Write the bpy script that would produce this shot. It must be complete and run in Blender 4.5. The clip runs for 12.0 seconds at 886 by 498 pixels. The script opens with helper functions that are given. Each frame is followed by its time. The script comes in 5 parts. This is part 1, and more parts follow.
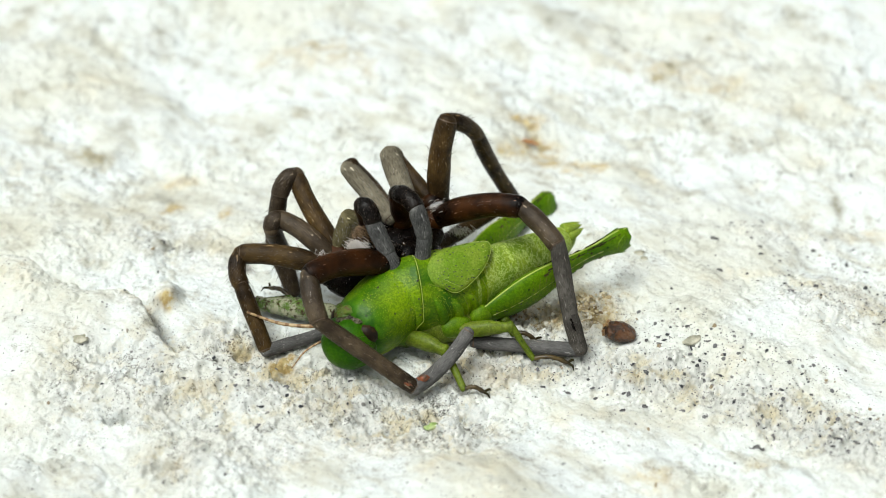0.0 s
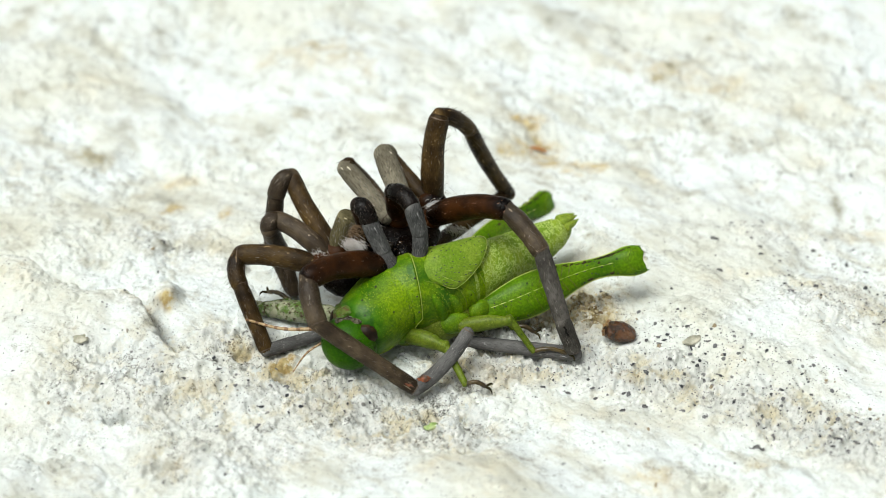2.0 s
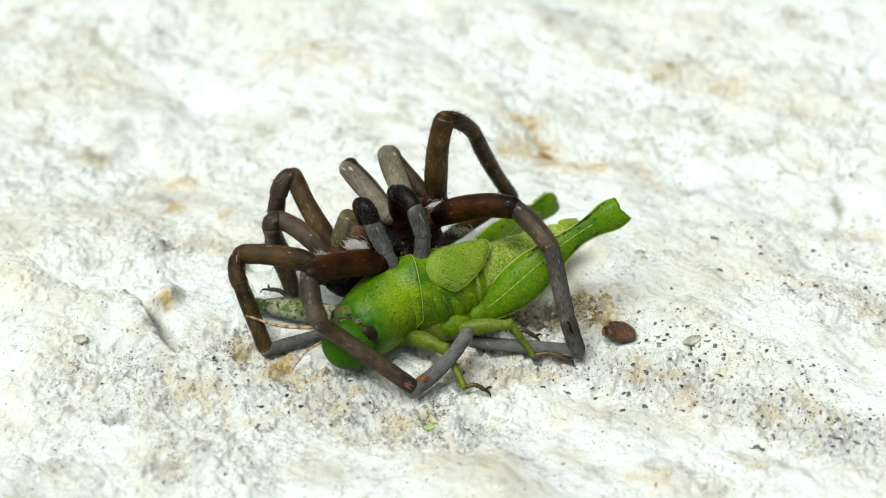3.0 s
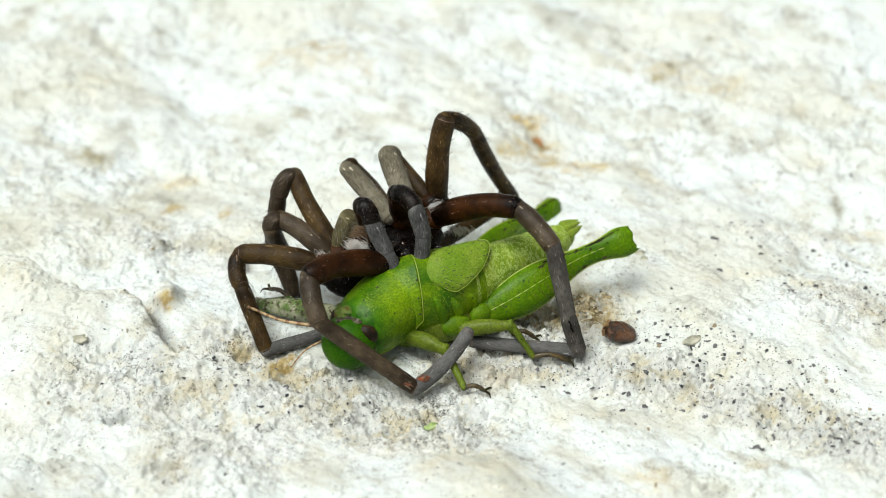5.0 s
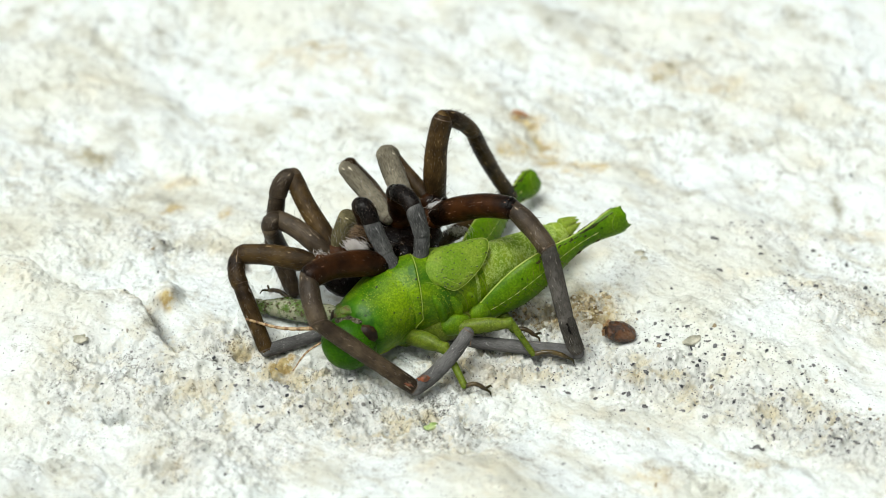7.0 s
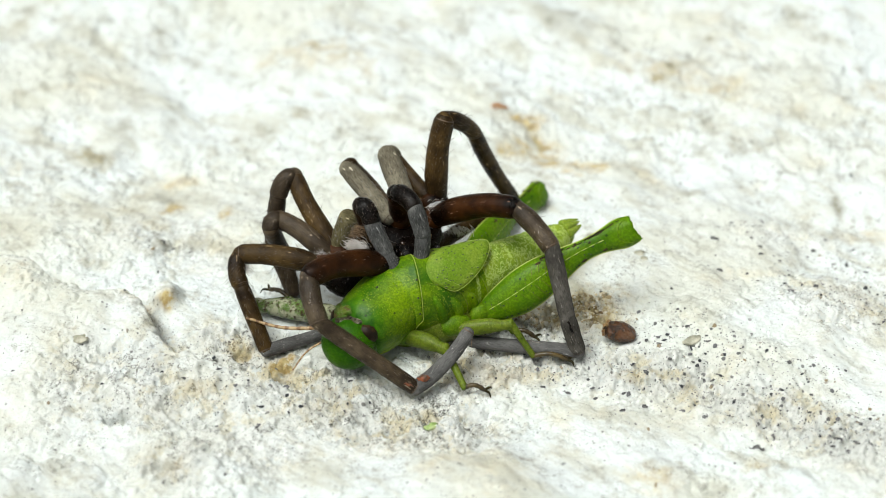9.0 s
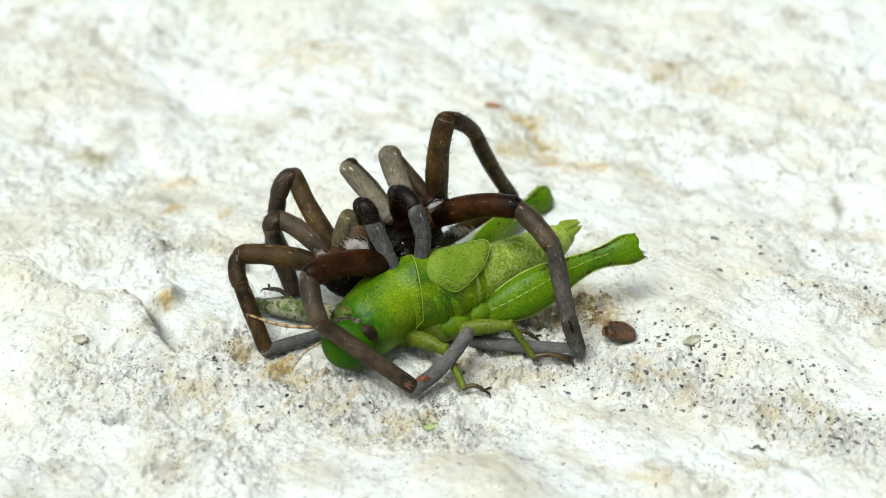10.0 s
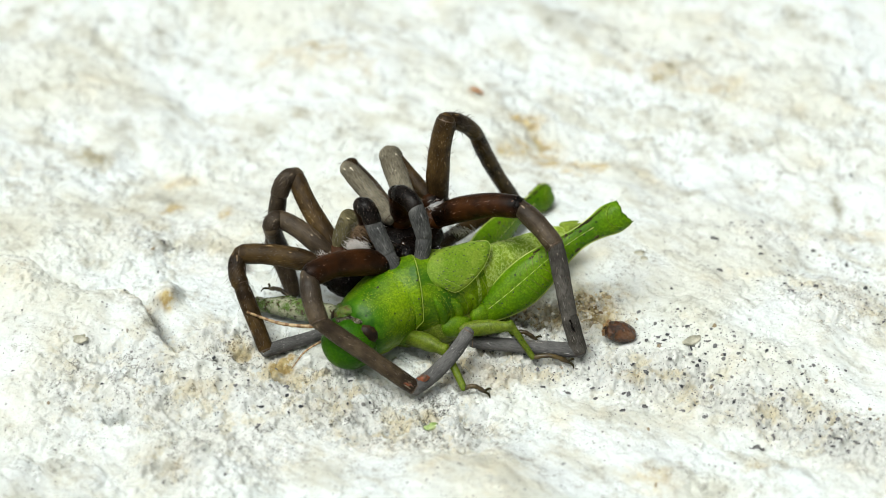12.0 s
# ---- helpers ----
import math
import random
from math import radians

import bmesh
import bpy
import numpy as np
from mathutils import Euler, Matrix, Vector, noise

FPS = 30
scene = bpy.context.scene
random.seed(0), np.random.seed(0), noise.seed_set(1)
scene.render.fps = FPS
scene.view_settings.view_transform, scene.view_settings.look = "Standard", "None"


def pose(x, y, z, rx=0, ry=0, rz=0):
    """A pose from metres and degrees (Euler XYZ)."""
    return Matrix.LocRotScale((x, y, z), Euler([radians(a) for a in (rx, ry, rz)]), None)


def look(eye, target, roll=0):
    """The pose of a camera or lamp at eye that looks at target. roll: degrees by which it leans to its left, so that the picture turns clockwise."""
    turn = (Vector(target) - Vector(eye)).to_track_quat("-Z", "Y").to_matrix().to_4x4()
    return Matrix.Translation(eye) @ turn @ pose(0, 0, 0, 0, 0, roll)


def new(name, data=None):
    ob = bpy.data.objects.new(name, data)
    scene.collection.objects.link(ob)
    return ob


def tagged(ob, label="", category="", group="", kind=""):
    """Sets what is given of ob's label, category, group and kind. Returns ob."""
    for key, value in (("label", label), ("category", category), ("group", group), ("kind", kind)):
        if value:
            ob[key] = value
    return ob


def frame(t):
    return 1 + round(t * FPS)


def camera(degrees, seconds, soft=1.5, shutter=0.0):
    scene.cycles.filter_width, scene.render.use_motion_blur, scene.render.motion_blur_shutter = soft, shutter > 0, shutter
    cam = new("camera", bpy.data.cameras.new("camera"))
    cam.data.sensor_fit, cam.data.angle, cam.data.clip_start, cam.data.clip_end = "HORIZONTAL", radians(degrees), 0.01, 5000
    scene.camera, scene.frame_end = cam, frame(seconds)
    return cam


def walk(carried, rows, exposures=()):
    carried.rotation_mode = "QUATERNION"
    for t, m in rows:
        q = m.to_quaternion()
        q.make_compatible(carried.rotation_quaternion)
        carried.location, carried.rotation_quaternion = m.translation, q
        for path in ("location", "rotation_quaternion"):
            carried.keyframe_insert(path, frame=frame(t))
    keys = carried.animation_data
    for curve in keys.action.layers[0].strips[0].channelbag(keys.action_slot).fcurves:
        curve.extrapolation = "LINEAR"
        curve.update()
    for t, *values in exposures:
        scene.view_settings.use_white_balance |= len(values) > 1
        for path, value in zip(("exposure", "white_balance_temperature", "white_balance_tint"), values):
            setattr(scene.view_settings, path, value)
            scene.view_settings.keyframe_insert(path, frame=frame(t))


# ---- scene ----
# Macro view of a hunting spider with its green grasshopper prey on whitewashed concrete. Lengths below are in millimetres.
MM = 0.001
EYE, AIM = (0, -0.1734, 0.1354), (0, 0, 0)
cam = camera(28, 12.0, soft=0.5)
cam.data.dof.use_dof = True
cam.data.dof.focus_distance = 0.2035
cam.data.dof.aperture_fstop = 20
walk(cam, [(0, look(EYE, AIM)), (12, look(EYE, AIM))])

# ---- light: bright overcast sky ----
scene.view_settings.exposure = 0.3
world = bpy.data.worlds.new("overcast_sky")
scene.world = world
world.use_nodes = True
sky = world.node_tree.nodes.new("ShaderNodeTexSky")
sky.sky_type, sky.sun_disc = "NISHITA", False
sky.sun_elevation, sky.sun_rotation = radians(68), radians(-123)
sky.air_density, sky.dust_density, sky.ozone_density = 1.0, 6.0, 0.6
cloud = world.node_tree.nodes.new("ShaderNodeHueSaturation")  # cloud cover greys the sky
cloud.inputs["Saturation"].default_value = 0.07
world.node_tree.links.new(sky.outputs[0], cloud.inputs["Color"])
world.node_tree.links.new(cloud.outputs[0], world.node_tree.nodes["Background"].inputs[0])
world.node_tree.nodes["Background"].inputs[1].default_value = 0.074
sun_data = bpy.data.lights.new("sun", "SUN")
sun_data.energy, sun_data.angle, sun_data.color = 2.42, radians(32), (0.98, 1.0, 0.94)
sun = new("sun", sun_data)
sun.matrix_world = look((-0.31, -0.2, 0.93), (0, 0, 0))


# ---- materials ----
class Graph:
    """A small writer of node materials."""

    def __init__(self, name):
        self.mat = bpy.data.materials.new(name)
        self.mat.use_nodes = True
        self.t = self.mat.node_tree
        self.bsdf = self.t.nodes["Principled BSDF"]
        self.co = self.node("ShaderNodeTexCoord").outputs["Object"]

    def node(self, kind, **values):
        n = self.t.nodes.new(kind)
        for key, v in values.items():
            if key in n.inputs:
                self.feed(n.inputs[key], v)
        return n

    def feed(self, socket, v):
        if isinstance(v, bpy.types.NodeSocket):
            self.t.links.new(v, socket)
        elif isinstance(v, tuple) and len(v) == 3 and socket.type == "RGBA":
            socket.default_value = (*v, 1)
        else:
            socket.default_value = v

    def noise(self, scale, detail=4, rough=0.6, co=None):
        n = self.node("ShaderNodeTexNoise", Scale=scale, Detail=detail, Roughness=rough)
        self.feed(n.inputs["Vector"], co or self.co)
        return n.outputs["Fac"]

    def cells(self, scale, co=None, feature="F1"):
        n = self.node("ShaderNodeTexVoronoi", Scale=scale)
        n.feature = feature
        self.feed(n.inputs["Vector"], co or self.co)
        return n

    def stretch(self, x, y, z):
        n = self.node("ShaderNodeMapping", Vector=self.co)
        n.inputs["Scale"].default_value = (x, y, z)
        return n.outputs[0]

    def span(self, v, a, b, lo=0.0, hi=1.0):
        n = self.node("ShaderNodeMapRange", Value=v)
        n.interpolation_type = "SMOOTHSTEP"
        for i, q in zip((1, 2, 3, 4), (a, b, lo, hi)):
            self.feed(n.inputs[i], q)
        return n.outputs[0]

    def math(self, op, a, b=0.0):
        n = self.node("ShaderNodeMath")
        n.operation = op
        self.feed(n.inputs[0], a)
        self.feed(n.inputs[1], b)
        return n.outputs[0]

    def mix(self, f, a, b):
        n = self.node("ShaderNodeMix")
        n.data_type = "RGBA"
        self.feed(n.inputs[0], f)
        self.feed(n.inputs[6], a)
        self.feed(n.inputs[7], b)
        return n.outputs[2]

    def attr(self, name):
        n = self.node("ShaderNodeAttribute")
        n.attribute_name = name
        return n.outputs["Fac"]

    def done(self, color, rough=0.6, bump=None, strength=0.3, depth=0.0002, **more):
        self.feed(self.bsdf.inputs["Base Color"], color)
        self.feed(self.bsdf.inputs["Roughness"], rough)
        for key, v in more.items():
            self.feed(self.bsdf.inputs[key.replace("_", " ")], v)
        if bump is not None:
            b = self.node("ShaderNodeBump", Height=bump, Strength=strength, Distance=depth)
            self.t.links.new(b.outputs[0], self.bsdf.inputs["Normal"])
        return self.mat


def chitin(name, dark, light, rough, hairy, sheen=0.0, spec=0.3):
    """Leg skin: polished or downy, with soft patches, faint streaks along the segment (local z) and a few worn pale
    scratches that also paint in glints.
    """
    g = Graph(name)
    streak = g.noise(1, 4, 0.7, g.stretch(7500, 7500, 1700))
    patch = g.noise(110, 4, 0.6)
    c = g.mix(g.span(patch, 0.38, 0.62), dark, light)
    c = g.mix(g.math("MULTIPLY", g.span(streak, 0.36, 0.52, 0.9, 0), hairy), c, tuple(q * 0.25 for q in dark))
    c = g.mix(g.math("MULTIPLY", g.span(streak, 0.56, 0.7, 0, 0.4), hairy), c, tuple(min(1, q * 1.5 + 0.012) for q in light))
    # pale scratches; they put small highlights into the colour as well
    glint_scratch = g.noise(1, 3, 0.6, g.stretch(2600, 2600, 700))
    c = g.mix(g.math("MULTIPLY", g.span(glint_scratch, 0.64, 0.69), g.span(g.noise(520, 3), 0.42, 0.56, 0, 0.8)), c, tuple(min(1, q * 3 + 0.08) for q in light))
    soft = g.math("ADD", g.span(patch, 0.3, 0.7, rough, min(1, rough + 0.18)), g.span(g.noise(1500, 4), 0.35, 0.65, -0.06, 0.08))
    return g.done(c, soft, g.math("ADD", streak, g.noise(700, 4, 0.6)), 0.35 + 0.5 * hairy, 0.00014, Sheen_Weight=sheen, Sheen_Roughness=0.5, Specular_IOR_Level=spec)


BROWN = chitin("dark_brown_chitin", (0.009, 0.0042, 0.0011), (0.100, 0.060, 0.018), 0.3, 0.4, 0.0, 0.13)
RUSSET = chitin("russet_chitin", (0.0015, 0.0007, 0.0003), (0.052, 0.0175, 0.0032), 0.28, 0.06, 0.0, 0.10)
TAUPE = chitin("grey_brown_chitin", (0.021, 0.0140, 0.0078), (0.112, 0.082, 0.049), 0.34, 0.4, 0.0, 0.18)
ASH = chitin("ash_grey_chitin", (0.038, 0.035, 0.030), (0.14, 0.13, 0.114), 0.65, 0.5, 0.0, 0.1)
FELT = chitin("beige_grey_felted_chitin", (0.118, 0.105, 0.074), (0.255, 0.232, 0.170), 0.9, 0.7, 0.0, 0.1)
GREY = chitin("grey_felted_chitin", (0.078, 0.077, 0.075), (0.165, 0.162, 0.155), 0.8, 0.45, 0.0, 0.1)
PALP_GREY = chitin("slate_grey_palp_felt", (0.052, 0.053, 0.052), (0.175, 0.176, 0.168), 0.8, 0.7, 0.0, 0.1)
BLACK = chitin("black_palp_chitin", (0.0018, 0.0012, 0.0008), (0.014, 0.0085, 0.005), 0.22, 0.2, 0.0, 0.14)
PITCH = chitin("pitch_black_chitin", (0.0010, 0.0006, 0.0005), (0.005, 0.0025, 0.0012), 0.2, 0.1, 0.0, 0.07)
OLIVE = chitin("olive_hairy_chitin", (0.058, 0.050, 0.023), (0.20, 0.175, 0.095), 0.8, 0.7, 0.0, 0.1)


def plain(name, a, b, scale, rough=0.6, bump=0.2, depth=0.0001, **more):
    g = Graph(name)
    n = g.noise(scale, 5)
    return g.done(g.mix(g.span(n, 0.35, 0.68), a, b), rough, g.noise(scale * 4, 3), bump, depth, **more)


HAIR = plain("brown_bristle", (0.02, 0.012, 0.006), (0.11, 0.075, 0.045), 900, 0.4)
DOWN = plain("grey_down", (0.12, 0.117, 0.11), (0.24, 0.23, 0.21), 900, 0.6)
PALE_GLINT_HAIR = plain("pale_lying_glint_hair", (0.26, 0.22, 0.17), (0.55, 0.5, 0.44), 900, 0.35)
SKIN_WHITE = plain("pale_bluish_soft_skin", (0.16, 0.165, 0.17), (0.36, 0.36, 0.36), 700, 0.5, 0.8, 0.0003)
TAN_HAIR = plain("tan_brown_hair", (0.16, 0.09, 0.04), (0.46, 0.31, 0.18), 800, 0.5)
WET = plain("wet_black_mouth", (0.004, 0.003, 0.002), (0.03, 0.018, 0.010), 900, 0.06, 0.5, 0.0002, Specular_IOR_Level=0.6)
WHITE_HAIR = plain("white_hair", (0.62, 0.58, 0.54), (0.82, 0.8, 0.77), 700, 0.5)
COLLAR = plain("tan_joint_skin", (0.036, 0.020, 0.010), (0.12, 0.076, 0.045), 900, 0.45)
RED_JOINT = plain("orange_red_joint_membrane", (0.06, 0.030, 0.014), (0.30, 0.068, 0.018), 1300, 0.5)


def leaf_green(name, deep, bright, pale, freckle, rough=0.3, spec=0.17):
    """Insect green with a soft mottle, pale flecks and dark pin-pricks."""
    g = Graph(name)
    c = g.mix(g.span(g.noise(150, 5, 0.62), 0.34, 0.64), deep, bright)
    c = g.mix(g.span(g.noise(3800, 4, 0.7), 0.42, 0.6, 0.45, 0), c, tuple(q * 0.5 for q in deep))
    fleck = g.cells(4000)
    c = g.mix(g.math("MULTIPLY", g.span(fleck.outputs["Distance"], 0.18, 0.4, 1, 0), g.span(g.noise(420, 4), 0.42, 0.62, 0, freckle * 0.45)), c, pale)
    c = g.mix(g.span(g.noise(1300, 5, 0.7), 0.56, 0.72, 0, 0.28), c, pale)
    c = g.mix(g.attr("front"), c, g.mix(g.span(g.noise(700, 4), 0.4, 0.62), (0.012, 0.070, 0.0005), (0.045, 0.150, 0.0008)))  # shading towards the head, painted as deep green on the saddle's fore end
    pins = g.cells(900)
    tone = g.node("ShaderNodeSeparateColor", Color=pins.outputs["Color"]).outputs[0]
    c = g.mix(g.math("MULTIPLY", g.span(pins.outputs["Distance"], 0.10, 0.16, 0.85, 0), g.span(tone, 0.7, 0.75)), c, (0.015, 0.03, 0.005))
    return g.done(c, g.span(g.noise(800, 4), 0.3, 0.7, rough, rough + 0.25), g.math("ADD", g.noise(2600, 4), g.math("MULTIPLY", fleck.outputs["Distance"], 0.5)), 0.32, 0.00011, Specular_IOR_Level=spec, Subsurface_Weight=0.3, Subsurface_Radius=(0.5, 1.0, 0.1), Subsurface_Scale=0.0009)


GREEN = leaf_green("bright_green_shell", (0.031, 0.112, 0.0005), (0.200, 0.330, 0.0011), (0.40, 0.48, 0.03), 1.0, 0.26)
HEAD_GREEN = leaf_green("deep_green_head", (0.016, 0.080, 0.0005), (0.052, 0.160, 0.0008), (0.10, 0.22, 0.006), 0.2, 0.25, 0.1)
FEMUR_GREEN = leaf_green("leaf_green_femur", (0.044, 0.130, 0.0007), (0.115, 0.230, 0.0013), (0.22, 0.34, 0.012), 0.6, 0.28, 0.12)
LEG_GREEN = leaf_green("olive_green_leg", (0.050, 0.084, 0.004), (0.128, 0.176, 0.013), (0.30, 0.34, 0.07), 0.9)
PAD_GREEN = leaf_green("yellow_green_wing_pad", (0.125, 0.235, 0.008), (0.255, 0.335, 0.040), (0.36, 0.42, 0.10), 0.45, 0.45)
KEEL = plain("pale_yellow_green_rim", (0.24, 0.34, 0.03), (0.42, 0.48, 0.10), 500, 0.45)
SPOT = plain("black_spot", (0.008, 0.012, 0.004), (0.02, 0.03, 0.008), 900, 0.5)
SMUDGE = plain("dark_brown_smudge", (0.016, 0.014, 0.004), (0.05, 0.04, 0.012), 900, 0.6, Specular_IOR_Level=0.15)
EYE_BROWN = plain("dark_red_brown_eye", (0.008, 0.004, 0.0015), (0.040, 0.020, 0.005), 1200, 0.5, 0.4, 0.0001, Specular_IOR_Level=0.2)


def torn(name, a, b, c, rough):
    g = Graph(name)
    col = g.mix(g.span(g.noise(700, 5, 0.7), 0.4, 0.58), a, b)
    col = g.mix(g.span(g.noise(1600, 4, 0.7), 0.5, 0.62), col, c)
    return g.done(col, rough, g.noise(1800, 5, 0.7), 1.0, 0.0004)


FLUID = torn("wet_bite_fluid", (0.035, 0.030, 0.012), (0.15, 0.14, 0.09), (0.012, 0.007, 0.004), 0.05)
WOUND = torn("chewed_flesh", (0.05, 0.13, 0.003), (0.11, 0.15, 0.012), (0.09, 0.055, 0.010), 0.3)
FOOT_BROWN = plain("amber_brown_tarsus", (0.018, 0.012, 0.0035), (0.085, 0.058, 0.017), 900, 0.35)
TAN = plain("tan_antenna_ring", (0.30, 0.20, 0.085), (0.50, 0.37, 0.21), 900, 0.5)
FOLD_GREEN = leaf_green("light_green_thorax_fold", (0.060, 0.160, 0.001), (0.165, 0.290, 0.002), (0.36, 0.44, 0.04), 0.9)
HIP_GREEN = leaf_green("soft_green_hip", (0.045, 0.120, 0.001), (0.125, 0.235, 0.003), (0.28, 0.38, 0.04), 0.8)
WITHERED = torn("grey_green_withered_leg", (0.07, 0.14, 0.012), (0.34, 0.35, 0.22), (0.05, 0.035, 0.012), 0.25)
DARK_TAN = plain("dark_antenna_ring", (0.11, 0.055, 0.02), (0.24, 0.13, 0.05), 900, 0.5)

_g = Graph("mottled_green_abdomen_skin")
_v = _g.noise(3000, 4, 0.7)
_c = _g.mix(_g.span(_g.noise(420, 5), 0.36, 0.64), (0.135, 0.245, 0.005), (0.245, 0.350, 0.022))
_line = _g.math("ABSOLUTE", _g.math("SUBTRACT", _g.noise(1250, 4, 0.7), 0.5))
_c = _g.mix(_g.span(_line, 0.0, 0.055, 0.95, 0), _c, (0.43, 0.55, 0.14))
_c = _g.mix(_g.span(_v, 0.56, 0.7, 0, 0.6), _c, (0.05, 0.09, 0.003))
ABDOMEN = _g.done(_c, 0.55, _v, 0.9, 0.0002, Specular_IOR_Level=0.3)

# whitewashed concrete: paint, bare cement where it has worn, tan stains and grit
_g = Graph("whitewashed_concrete")
_grit, _stain, _dirt_shade, _grains = _g.attr("bare"), _g.attr("stain"), _g.attr("dirt_shade"), _g.attr("pepper")


def slanted(x, y):
    n = _g.node("ShaderNodeMapping", Vector=_g.co)
    n.vector_type = "TEXTURE"
    n.inputs["Rotation"].default_value = (0, 0, radians(-38))
    n.inputs["Scale"].default_value = (1 / x, 1 / y, 1 / y)
    return n.outputs[0]


def worms(scale, width, co=None):
    """Thin dark crack lines, crevice shade put into the colour: the level lines of a noise."""
    return _g.span(_g.math("ABSOLUTE", _g.math("SUBTRACT", _g.noise(scale, 5, 0.65, co), 0.5)), 0.0, width, 1, 0)


_broad = _g.noise(45, 5, 0.6)
_drag = _g.noise(1, 6, 0.66, slanted(70, 190))
_mid = _g.noise(260, 6, 0.66)
_small = _g.noise(750, 6, 0.72)
_fine = _g.noise(1500, 5, 0.7)
_crumb = _g.noise(900, 6, 0.75)
_some = _g.span(_g.noise(130, 5, 0.65), 0.46, 0.6)
_c = _g.mix(_g.span(_broad, 0.40, 0.64), (0.685, 0.74, 0.735), (0.645, 0.67, 0.605))
_c = _g.mix(_g.span(_drag, 0.46, 0.68, 0, 0.8), _c, (0.51, 0.51, 0.42))
_c = _g.mix(_g.math("MULTIPLY", _g.span(_mid, 0.52, 0.66), _g.span(_drag, 0.40, 0.58, 0.1, 0.75)), _c, (0.43, 0.43, 0.36))
_c = _g.mix(_g.math("MULTIPLY", _g.span(_small, 0.53, 0.66), _g.span(_some, 0, 1, 0.15, 0.75)), _c, (0.38, 0.385, 0.34))
_c = _g.mix(_g.span(_g.noise(85, 5, 0.65), 0.56, 0.72, 0, 0.4), _c, (0.64, 0.57, 0.39))
_c = _g.mix(_g.math("MULTIPLY", _g.math("MULTIPLY", worms(420, 0.018), _some), _g.span(_small, 0.45, 0.55, 0, 0.85)), _c, (0.20, 0.20, 0.17))
_c = _g.mix(_g.math("MULTIPLY", _g.math("MULTIPLY", worms(1, 0.012, slanted(300, 640)), _some), 0.2), _c, (0.33, 0.33, 0.32))
# worn: crumbly cream cement, ochre dust, and crevice shade painted as dark broken edges
_worn = _g.math("MULTIPLY", _grit, _g.span(_crumb, 0.34, 0.50))
_c = _g.mix(_g.math("MULTIPLY", _worn, 0.95), _c, _g.mix(_g.span(_g.noise(280, 5, 0.65), 0.46, 0.66), (0.82, 0.835, 0.79), (0.70, 0.63, 0.43)))
_knot = _g.math("MULTIPLY", _g.math("MULTIPLY", _grit, _g.span(_grains, 0.15, 0.7, 1.0, 0.25)), _g.span(_g.noise(240, 5, 0.7), 0.46, 0.54))
_c = _g.mix(_g.math("MULTIPLY", _knot, _g.math("MULTIPLY", worms(330, 0.03), _g.span(_small, 0.46, 0.54))), _c, (0.035, 0.031, 0.018))
_c = _g.mix(_g.math("MULTIPLY", _knot, _g.math("MULTIPLY", worms(700, 0.028), _g.span(_fine, 0.42, 0.55))), _c, (0.07, 0.06, 0.034))
_c = _g.mix(_g.math("MULTIPLY", _knot, _g.span(_fine, 0.64, 0.68)), _c, (0.09, 0.087, 0.078))
for _scale, _rare in ((1250, 0.99), (1900, 0.975), (2900, 0.96), (5200, 0.95)):
    _speck = _g.cells(_scale)
    _tone = _g.node("ShaderNodeSeparateColor", Color=_speck.outputs["Color"]).outputs[0]
    _edge = _g.math("ADD", _speck.outputs["Distance"], _g.math("MULTIPLY", _g.math("SUBTRACT", _fine, 0.5), 1.1))
    _few = _g.math("MULTIPLY", _g.span(_edge, 0.2, 0.3, 1, 0), _g.span(_g.math("ADD", _tone, _g.math("MULTIPLY", _grains, 0.15)), _rare, _rare + 0.03))
    _c = _g.mix(_g.math("MULTIPLY", _few, 0.9), _c, _g.mix(_g.node("ShaderNodeSeparateColor", Color=_speck.outputs["Color"]).outputs[1], (0.035, 0.036, 0.042), (0.30, 0.30, 0.29)))
_c = _g.mix(_g.math("MULTIPLY", _stain, _g.span(_g.noise(500, 5, 0.7), 0.3, 0.6)), _c, _g.mix(_g.span(_small, 0.42, 0.6), (0.53, 0.43, 0.20), (0.38, 0.27, 0.105)))
# dirt, together with the painted shade of crevice and hollows
_c = _g.mix(_g.math("MULTIPLY", _dirt_shade, _g.span(_g.noise(300, 6, 0.72), 0.38, 0.6)), _c, _g.mix(_g.span(_mid, 0.4, 0.6), (0.36, 0.335, 0.235), (0.24, 0.225, 0.155)))
_lump = _g.math("ADD", _g.math("ADD", _g.math("MULTIPLY", _mid, 0.75), _g.math("MULTIPLY", _drag, 1.2)), _g.math("ADD", _g.math("ADD", _g.math("MULTIPLY", _small, 0.45), _g.math("MULTIPLY", _fine, 0.25)), _g.math("MULTIPLY", _grit, _g.math("MULTIPLY", _crumb, 1.9))))
CONCRETE = _g.done(_c, 0.85, _lump, 0.82, 0.0006, Specular_IOR_Level=0.3)

_g = Graph("mineral_grit")
_r = _g.node("ShaderNodeNewGeometry").outputs["Random Per Island"]
_c = _g.mix(_g.span(_r, 0.4, 0.6), (0.022, 0.024, 0.030), (0.12, 0.12, 0.125))
_c = _g.mix(_g.span(_r, 0.75, 0.8), _c, (0.24, 0.19, 0.11))
_c = _g.mix(_g.span(_r, 0.85, 0.9), _c, (0.36, 0.34, 0.29))
GRIT = _g.done(_g.mix(_g.span(_g.noise(1500, 3), 0.5, 0.7, 0, 0.5), _c, (0.3, 0.29, 0.27)), 0.6)
_g = Graph("ochre_cement_crumb")
_r = _g.node("ShaderNodeNewGeometry").outputs["Random Per Island"]
_c = _g.mix(_g.span(_r, 0.2, 0.6), (0.38, 0.30, 0.16), (0.62, 0.55, 0.37))
